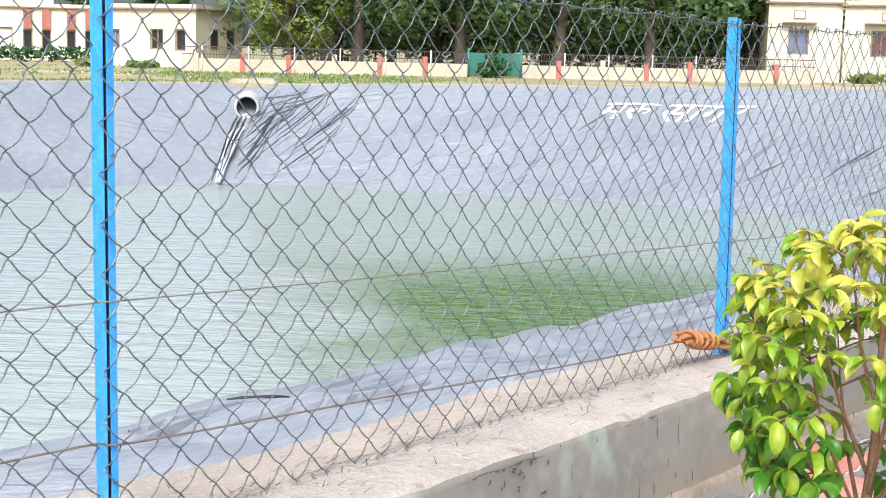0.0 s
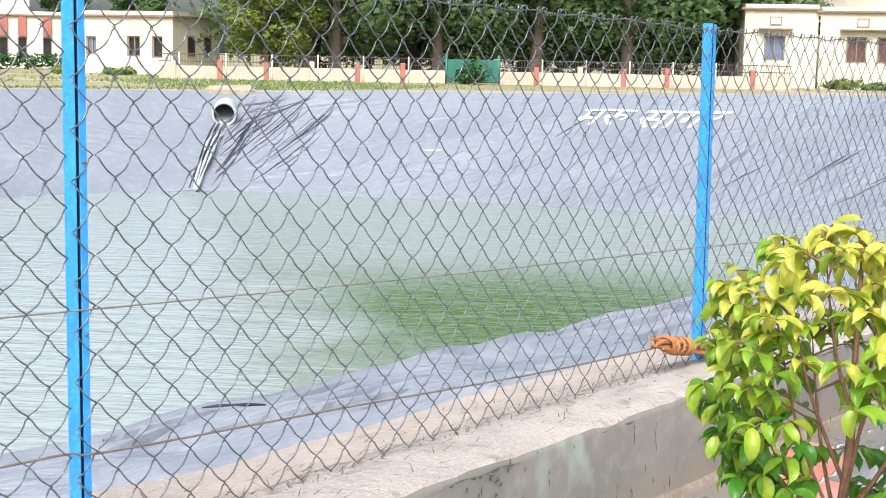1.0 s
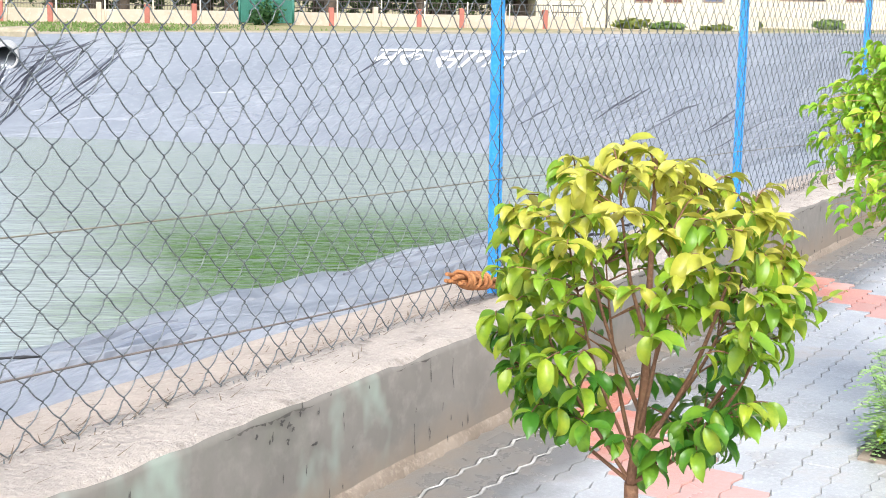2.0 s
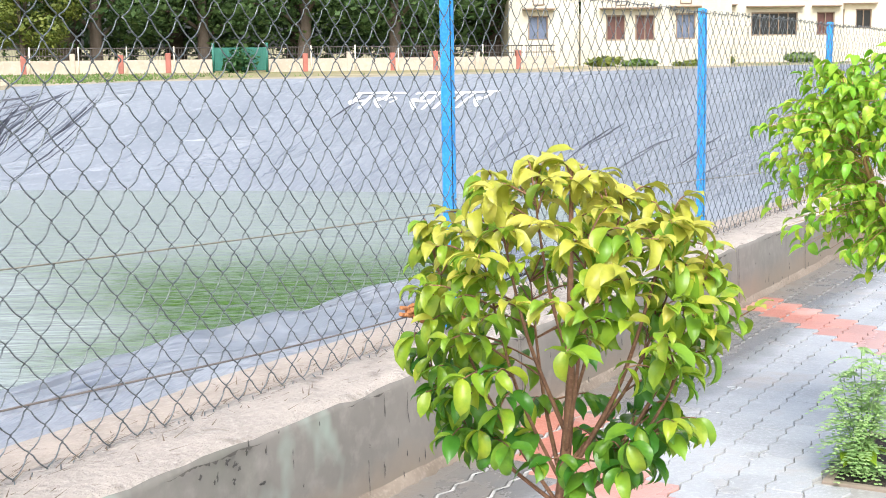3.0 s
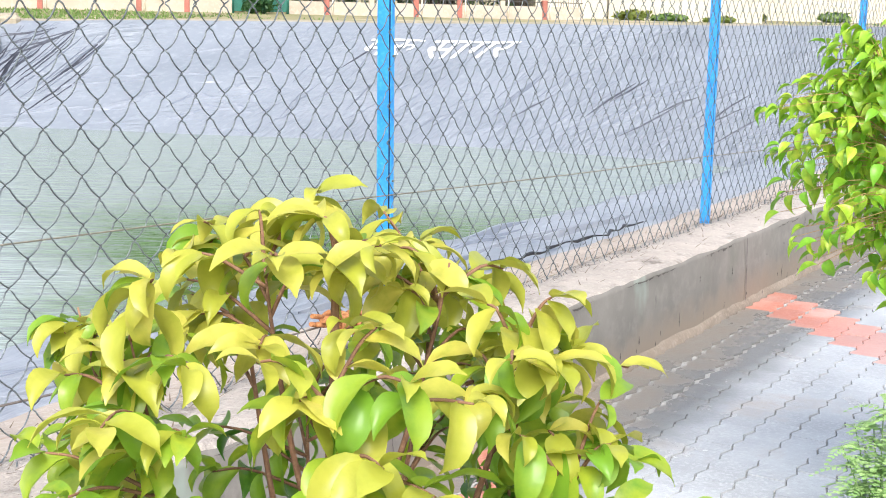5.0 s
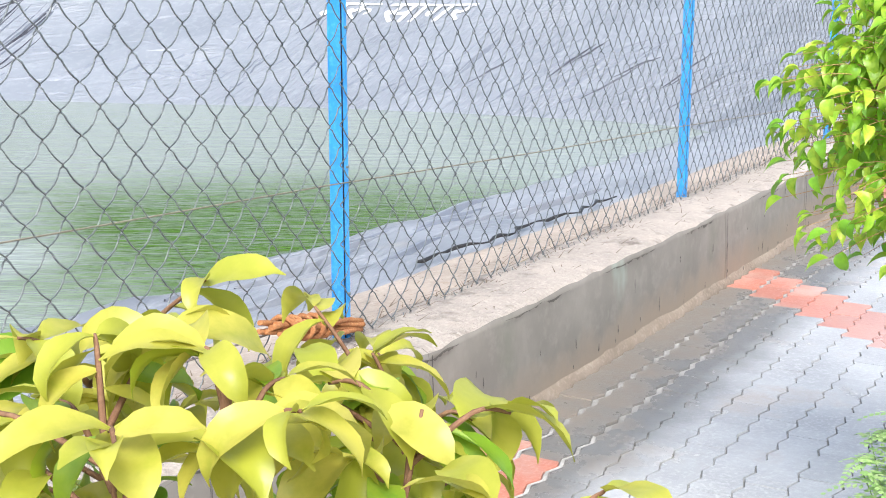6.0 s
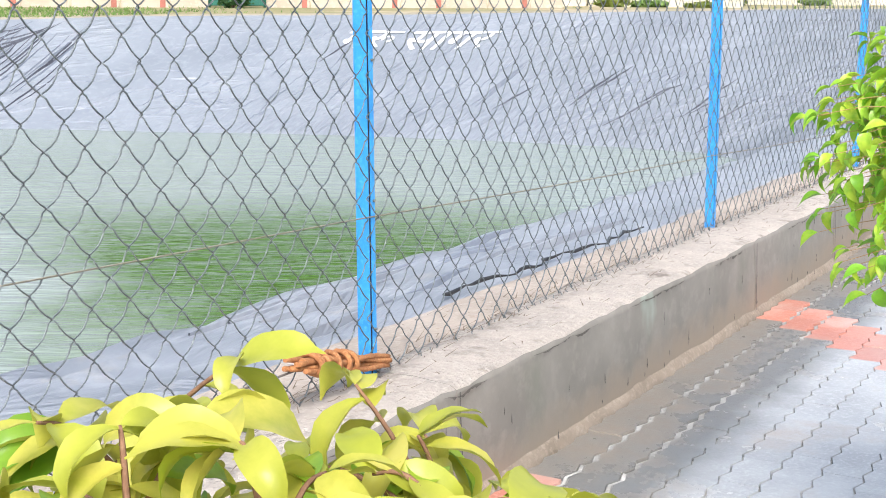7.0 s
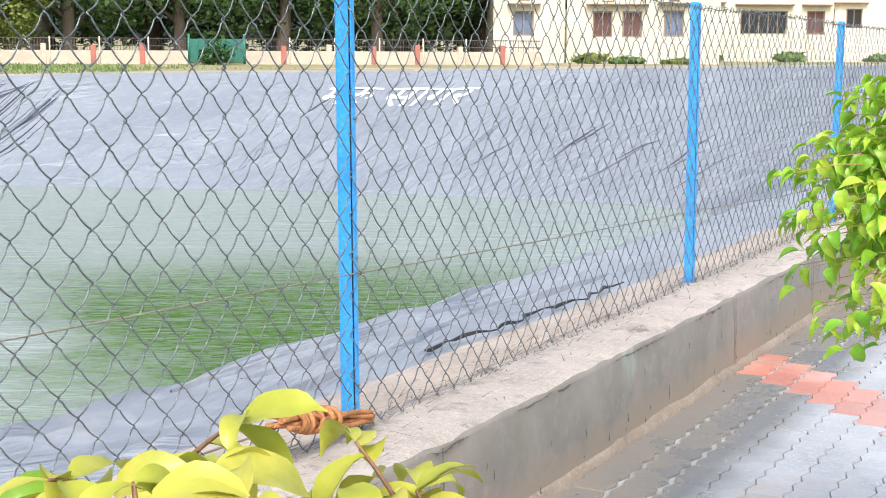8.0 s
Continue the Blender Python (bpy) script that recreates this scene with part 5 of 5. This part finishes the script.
def far_tree(at, h, seed, mat, label, low=0.16, wide=0.34, n=3600, size=0.17):
    """A broad tree: tapered trunk, limbs, and a crown of leaf clumps."""
    r = random.Random(seed)
    t = thing("tree", at, label=label, category="tree", group="trees behind the boundary wall")
    bm = bmesh.new()
    tube(bm, spline([(0, 0, -0.1), (r.uniform(-0.2, 0.2), r.uniform(-0.2, 0.2), h * 0.3), (r.uniform(-0.4, 0.4), r.uniform(-0.4, 0.4), h * 0.75)], 6),
         [h * 0.022 * (1.2 - 0.9 * k / 12) for k in range(13)], 8)
    part("trunk", bm, M_TRUNK, t)
    crown = bmesh.new()
    limbs = 13
    for k in range(limbs):
        a = k * 2.4 + r.uniform(-0.4, 0.4)
        f = k / (limbs - 1)
        rad = h * wide * (0.55 + 0.5 * math.sin(math.pi * (0.2 + 0.75 * f))) * r.uniform(0.55, 0.95)
        e = Vector((math.cos(a) * rad * 0.8, math.sin(a) * rad * 0.8, h * (low + (0.86 - low) * f)))
        s = Vector((0, 0, e.z * 0.62))
        bm = bmesh.new()
        tube(bm, [s, s.lerp(e, 0.5) + Vector((0, 0, 0.03 * h)), e], [h * 0.009, h * 0.006, h * 0.002], 5)
        part("limb", bm, M_TRUNK, t)
        foliage_blob(crown, e, h * r.uniform(0.13, 0.2), n // limbs, size, r, 0.75)
    tagged(part("crown", crown, mat, t), kind="stuff")
    return t


# a row of big trees behind the wall, and a second row that closes the view
rt = random.Random(31)
nrm = Vector((-gd.y, gd.x, 0))
if nrm.dot(Vector((1, 1, 0))) < 0:
    nrm = -nrm
n = 0
for row, (dist, step, h0) in enumerate(((4.0, 4.3, 13.0), (10.5, 5.2, 21.0))):
    s = 8.2 if row == 0 else 7.0
    while s < LEN + (-6.5 if row == 0 else 0.5):
        p = A + gd * (s + rt.uniform(-0.7, 0.7)) + nrm * (dist + rt.uniform(-0.8, 0.8))
        far_tree((p.x, p.y, GZ), h0 * rt.uniform(0.88, 1.12), 50 + n, M_FAR_LEAF, "tall dark green leafy tree behind the boundary wall",
                 low=0.17 if row == 0 else 0.08, wide=0.30 if row == 0 else 0.24, n=9500 if row == 0 else 13000, size=0.17 if row == 0 else 0.24)
        n += 1
        s += step * rt.uniform(0.85, 1.15)
p = A + gd * 4.6 + nrm * 1.6
far_tree((p.x, p.y, GZ), 6.0, 97, M_FAR_LEAF2, "sunlit yellow-green tree in front of the house", low=0.2, wide=0.36, n=9000, size=0.12)


def window(parent, x, z, w, h, wall_y, glass, bars=2, label=""):
    """A window set in the facade: recess lining, frame, panes and a mullion. The wall's front lies at wall_y."""
    bm = bmesh.new()
    t = 0.07
    for a in ((x - w / 2, x - w / 2 + t, z, z + h), (x + w / 2 - t, x + w / 2, z, z + h), (x - w / 2, x + w / 2, z, z + t), (x - w / 2, x + w / 2, z + h - t, z + h)):
        box(bm, a[0], a[1], wall_y - 0.03, wall_y + 0.12, a[2], a[3])
    for k in range(1, bars):
        q = x - w / 2 + w * k / bars
        box(bm, q - 0.025, q + 0.025, wall_y + 0.02, wall_y + 0.1, z + t, z + h - t)
    f = part("window", bm, M_FRAME, parent, label)
    for k in range(bars):
        bm = bmesh.new()
        q0, q1 = x - w / 2 + w * k / bars + 0.03, x - w / 2 + w * (k + 1) / bars - 0.03
        box(bm, q0, q1, wall_y + 0.08, wall_y + 0.1, z + 0.05, z + h - 0.05)
        part("pane", bm, glass, f)
    return f


def wall_with_holes(name, parent, x0, x1, y0, y1, z1, holes, mat):
    """A wall from x0 to x1 with openings (x, z, w, h) that go through it."""
    bm = bmesh.new()
    cuts = sorted({x0, x1, *[h[0] - h[2] / 2 for h in holes], *[h[0] + h[2] / 2 for h in holes]})
    for a, b in zip(cuts, cuts[1:]):
        m = (a + b) / 2
        hs = sorted([(h[1], h[1] + h[3]) for h in holes if h[0] - h[2] / 2 < m < h[0] + h[2] / 2])
        z = -0.15
        for h0, h1 in hs:
            box(bm, a, b, y0, y1, z, h0)
            z = h1
        box(bm, a, b, y0, y1, z, z1)
    bmesh.ops.remove_doubles(bm, verts=bm.verts, dist=0.0005)
    return part(name, bm, mat, parent)


def house(L, R, depth, height, wins, mat, label, roof_over=0.18, shades=True, vents=(), side=(), trim=M_TRIM, storeys=()):
    """A flat-roofed house whose front runs from L to R; local x runs along the front, y into the house."""
    L, R = Vector((*L, 0)), Vector((*R, 0))
    d = R - L
    W = d.length
    # the front faces the pond: local -y must point to it
    t = thing("house", (L.x, L.y, GZ), math.degrees(math.atan2(d.y, d.x)), label=label, category="house", group="houses round the pond")
    holes = [(x * W, z, w, h) for x, z, w, h, g, b in wins]
    wall_with_holes("front_wall", t, 0, W, 0, 0.25, height, holes, mat)
    for (x, z, w, h, g, b) in wins:
        window(t, x * W, z, w, h, 0.1, g, b)
        if shades:
            bm = bmesh.new()
            box(bm, x * W - w / 2 - 0.3, x * W + w / 2 + 0.3, -0.42, 0.0, z + h + 0.28, z + h + 0.35, 0.01)
            part("sunshade", bm, trim, t)
    for x, z in vents:
        bm = bmesh.new()
        box(bm, x * W - 0.28, x * W + 0.28, -0.03, 0.02, z, z + 0.42)
        v = part("vent", bm, trim, t)
        bm = bmesh.new()
        box(bm, x * W - 0.23, x * W + 0.23, -0.05, -0.028, z + 0.05, z + 0.37)
        part("vent_cover", bm, mat, v)
    for q in (0, 1):
        bm = bmesh.new()
        box(bm, W - 0.25 if q else 0.0, W if q else 0.25, 0.252, depth, -0.15, height)
        s = part("side_wall", bm, mat, t)
        for (y, z, w, h) in side:
            if q == 1:
                bm = bmesh.new()
                box(bm, W - 0.02, W + 0.03, y - w / 2, y + w / 2, z, z + h)
                f = part("window", bm, M_FRAME, t)
                bm = bmesh.new()
                box(bm, W + 0.03, W + 0.036, y - w / 2 + 0.06, y + w / 2 - 0.06, z + 0.06, z + h - 0.06)
                part("pane", bm, M_DARKPANE, f)
    bm = bmesh.new()
    box(bm, 0.252, W - 0.252, depth - 0.25, depth, -0.15, height)
    part("back_wall", bm, mat, t)
    bm = bmesh.new()
    box(bm, -roof_over, W + roof_over, -roof_over, depth + roof_over, height + 0.002, height + 0.11, 0.015)
    part("roof", bm, trim, t)
    bm = bmesh.new()
    for a in ((0, W, 0, 0.2), (0, W, depth - 0.2, depth), (0, 0.2, 0.2, depth - 0.2), (W - 0.2, W, 0.2, depth - 0.2)):
        box(bm, a[0], a[1], a[2], a[3], height + 0.112, height + 0.3)
    part("parapet", bm, mat, t)
    return t


# house at the end of the pond: a wing and the main front
house((60.2, 27.9), (62.0, 24.9), 9, 3.72, [(0.42, 1.3, 1.0, 1.2, M_BLUEGLASS, 2)], M_CREAM, "cream flat-roofed house wing with barred windows and sunshades", vents=[(0.42, 3.0)])
house((61.9, 24.75), (64.2, 17.8), 8, 3.62, [(0.235, 1.25, 0.95, 1.25, M_SHUTTER, 2), (0.43, 1.25, 0.95, 1.25, M_SHUTTER, 2), (0.70, 1.3, 0.95, 1.25, M_BLUEGLASS, 3)],
      M_CREAM, "cream flat-roofed house front with brown shutters and sunshades", vents=[(0.27, 2.95), (0.70, 3.0)])
house((69.7, 31.0), (77.6, 15.5), 9, 5.4, [(0.61, 1.5, 1.0, 1.4, M_DARKPANE, 2), (0.78, 1.5, 2.6, 1.3, M_DARKPANE, 5), (0.945, 1.5, 1.0, 1.3, M_SHUTTER, 2)],
      M_CREAM, "taller cream house with a row of barred windows", vents=[(0.8, 4.1)])
house((79.5, 18.5), (84.5, 4.0), 10, 5.6, [(0.14, 1.9, 0.9, 1.1, M_DARKPANE, 2), (0.24, 1.9, 0.9, 1.1, M_DARKPANE, 2), (0.6, 1.9, 1.2, 1.1, M_DARKPANE, 2)],
      M_PALE, "pale house with barred windows beside young trees", vents=[(0.14, 3.6), (0.24, 3.6)])
# houses on the far left bank
house((40.66, 53.96), (42.3, 49.1), 4.6, 2.75, [(0.57, 0.85, 0.75, 1.0, M_DARKPANE, 2), (0.83, 0.8, 0.6, 1.05, M_DARKPANE, 1), (0.1, 0.9, 0.6, 0.9, M_BLUEGLASS, 2)],
      M_CREAM, "low cream house with small dark windows among weeds", shades=False, side=[(1.7, 0.9, 0.75, 1.0), (3.3, 0.9, 0.75, 1.0)])
fins = house((36.0, 74.5), (50.5, 64.5), 9, 3.0, [(x, 0.5, 0.55, 1.3, M_DARKPANE, 1) for x in (0.34, 0.40, 0.50, 0.66, 0.72, 0.80, 0.86)] + [(0.575, 0.1, 1.3, 1.8, M_PALE, 1)],
             M_PALE, "long pale building with red fins above its windows", shades=False)
W2 = (Vector((36.0, 74.5)) - Vector((50.5, 64.5))).length
for x in (0.34, 0.40, 0.50, 0.66, 0.72, 0.80, 0.86):
    bm = bmesh.new()
    box(bm, x * W2 - 0.24, x * W2 + 0.24, -0.16, -0.002, 1.85, 2.98, 0.01)
    part("red_fin", bm, M_REDTRIM, fins, "red painted panel over the window")
house((42.5, 80.0), (51.5, 73.8), 8, 7.5, [(0.70, 4.0, 0.9, 0.8, M_DARKPANE, 2), (0.80, 4.0, 0.9, 0.8, M_DARKPANE, 2)], M_PALE, "two-storey pale building behind the long one", shades=False)
# a pale pump house on the left bank
house((16.5, 45.0), (25.2, 45.2), 4, 2.6, [(0.3, 1.0, 0.9, 0.8, M_DARKPANE, 2)], M_PALE, "small pale plastered outhouse by the bank", shades=False)

for k, (x, y, h) in enumerate(((56, 76, 6.5), (47.5, 58, 6.0), (44, 90, 7), (26, 90, 7), (90, 10, 9), (92, 2, 10), (66, 36, 11), (73, 36, 11))):
    far_tree((x, y, GZ), h, 200 + k, M_FAR_LEAF, "green tree behind the houses", n=7000)

# hedge, weeds and grass on the far banks
bm = bmesh.new()
rg = random.Random(17)
hedge = thing("hedge", (0, 0, 0), label="clipped dark green hedge before the long building", category="hedge")
for k in range(26):
    f = k / 25
    foliage_blob(bm, (32.5 + 14.5 * f, 68.8 - 9.6 * f, GZ + 0.45), 0.55, 110, 0.16, rg, 0.8)
tagged(part("foliage", bm, M_HEDGE, hedge), kind="stuff")
for k, (x, y, rad) in enumerate(((61.2, 23.2, 0.9), (61.8, 21.6, 0.7), (62.6, 19.4, 0.6), (39.5, 49.6, 0.7), (37.5, 51.2, 0.8), (75.2, 17.0, 1.1), (59.6, 27.0, 0.5), (80.2, 13.5, 1.0), (70.5, 20.5, 0.8))):
    bush((x, y, GZ), rad * 1.1, 420, M_GRASS if k % 2 else M_FAR_LEAF2, "ragged weeds and shrubs at the foot of a house", 0.3, 0.2, 300 + k)

bm = bmesh.new()
nC = len(crest)
for k in range(36000):
    i = rg.uniform(10.2 * SUB, 20.5 * SUB)
    a, f = int(i) % nC, i - int(i)
    p = crest[a].lerp(crest[(a + 1) % nC], f)
    d = Vector((p.x - CX, p.y - CY, 0)).normalized()
    rr_ = 0.5 + 30 * rg.random() ** 1.8
    q = p + d * rr_
    dens = noise.noise(Vector((q.x * 0.13, q.y * 0.13, 2)))
    leftness = 0.30 if i > 15.4 * SUB else -0.5
    if dens + leftness < rg.uniform(-0.15, 0.4):
        continue
    z = 0.36 + (p.z - 0.36) * max(0, 1 - rr_ / 12)
    h = rg.uniform(0.04, 0.15)
    b = rg.uniform(0, 6.28)
    s = Vector((math.cos(b), math.sin(b), 0)) * rg.uniform(0.02, 0.06)
    t0 = Vector((q.x, q.y, z - 0.02))
    bm.faces.new([bm.verts.new(t0 - s), bm.verts.new(t0 + s), bm.verts.new(t0 + Vector((rg.uniform(-0.08, 0.08), rg.uniform(-0.08, 0.08), h)))])
solid("grass", bm, M_GRASS, label="rough green and yellow grass on the far banks", category="grass", kind="stuff")

# ---- paved path ----
bm = bmesh.new()
xs = [-9 + k for k in range(42)]
row = [[bm.verts.new((x, y, fall(x) - 0.009)) for y in (-0.27, -4.5)] for x in xs]
for a, b in zip(row, row[1:]):
    bm.faces.new((a[0], a[1], b[1], b[0]))
bmesh.ops.recalc_face_normals(bm, faces=bm.faces)
path = solid("pavement", bm, M_BED, label="path of grey zigzag concrete pavers with red bands", category="pavement", kind="structure")

PL, PW, AMP = 0.235, 0.122, 0.0085


def paver_outline(gap=0.0028):
    """Top outline of a zigzag paver, long edges and ends bent so that neighbours interlock."""
    zig = (0, AMP, 0, -AMP, 0, AMP, 0, -AMP, 0)
    hx, hy = PL / 2 - gap / 2, PW / 2 - gap / 2
    low = [(-hx + 2 * hx * k / 8, -hy + zig[k]) for k in range(9)]
    high = [(hx - 2 * hx * k / 8, hy + zig[8 - k]) for k in range(9)]
    return low + high


def paver_verts(cx, cy, cz, s=1.0):
    out = paver_outline()
    top = [(cx + x * 0.985, cy + y * 0.97, cz) for x, y in out]
    rim = [(cx + x, cy + y, cz - 0.005) for x, y in out]
    foot = [(cx + x, cy + y, cz - 0.03) for x, y in out]
    return top, rim, foot


def paver_into(bm, cx, cy, cz):
    t, r, f = ([bm.verts.new(p) for p in ring] for ring in paver_verts(cx, cy, cz))
    bm.faces.new(t)
    for a, b in ((t, r), (r, f)):
        for k in range(len(a)):
            bm.faces.new((a[k], b[k], b[(k + 1) % len(a)], a[(k + 1) % len(a)]))


def is_red(x, y):
    for x0 in (-5.85, -2.9, 0.05, 3.05, 5.98, 8.95, 11.95):
        if y > -1.75 and abs(x - (x0 + 0.98 * (y + 0.38))) < 0.24:
            return True
        if y <= -1.75 and abs(x - (x0 - 1.35 - 0.98 * (y + 1.75))) < 0.24:
            return True
    return False


bmg = bmesh.new()
paver_into(bmg, 0, 0, 0)
bmesh.ops.recalc_face_normals(bmg, faces=bmg.faces)
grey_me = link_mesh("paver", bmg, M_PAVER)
bmg = bmesh.new()
paver_into(bmg, 0, 0, 0)
bmesh.ops.recalc_face_normals(bmg, faces=bmg.faces)
red_me = link_mesh("paver", bmg, M_RED)
rest_g, rest_r = bmesh.new(), bmesh.new()
rp = random.Random(77)
count = 0
for j in range(33):
    y = -0.292 - PW / 2 - j * PW - 0.016 * min(j, 2)
    for i in range(-30, 86):
        x = i * PL + (PL / 2 if j % 2 else 0.0)
        if any(abs(x - px) < w + 0.10 and abs(y - py) < w + 0.05 for px, py, w in PITS):
            continue
        z = fall(x) + rp.uniform(-0.0025, 0.0025)
        red = is_red(x, y)
        if count < 300 and 2.4 < x < 6.6 and y > -1.75:
            ob = new("paver", red_me if red else grey_me)
            ob.parent = path
            ob.matrix_local = pose(x, y, z, rp.uniform(-0.6, 0.6), rp.uniform(-0.4, 0.4), rp.uniform(-0.5, 0.5))
            count += 1
        else:
            paver_into(rest_r if red else rest_g, x, y, z)
for j in range(2):            # pale sand in the wide joints beside the wall
    y = -0.292 - (j + 1) * PW - 0.016 * (j + 0.5)
    bm = bmesh.new()
    cols = []
    for k in range(330):
        x = -26 * PL + k * PL / 8
        zig = (0, AMP, 0, -AMP)[k % 4]
        cols.append([bm.verts.new((x, y + zig + q * 0.0055, fall(x) - 0.002 + 0.004 * noise.noise(Vector((x * 9, j, 0))))) for q in (-1, 1)])
    for a, b in zip(cols, cols[1:]):
        bm.faces.new((a[0], b[0], b[1], a[1]))
    part("joint_sand", bm, M_JOINT, path, "pale sand in the joint")
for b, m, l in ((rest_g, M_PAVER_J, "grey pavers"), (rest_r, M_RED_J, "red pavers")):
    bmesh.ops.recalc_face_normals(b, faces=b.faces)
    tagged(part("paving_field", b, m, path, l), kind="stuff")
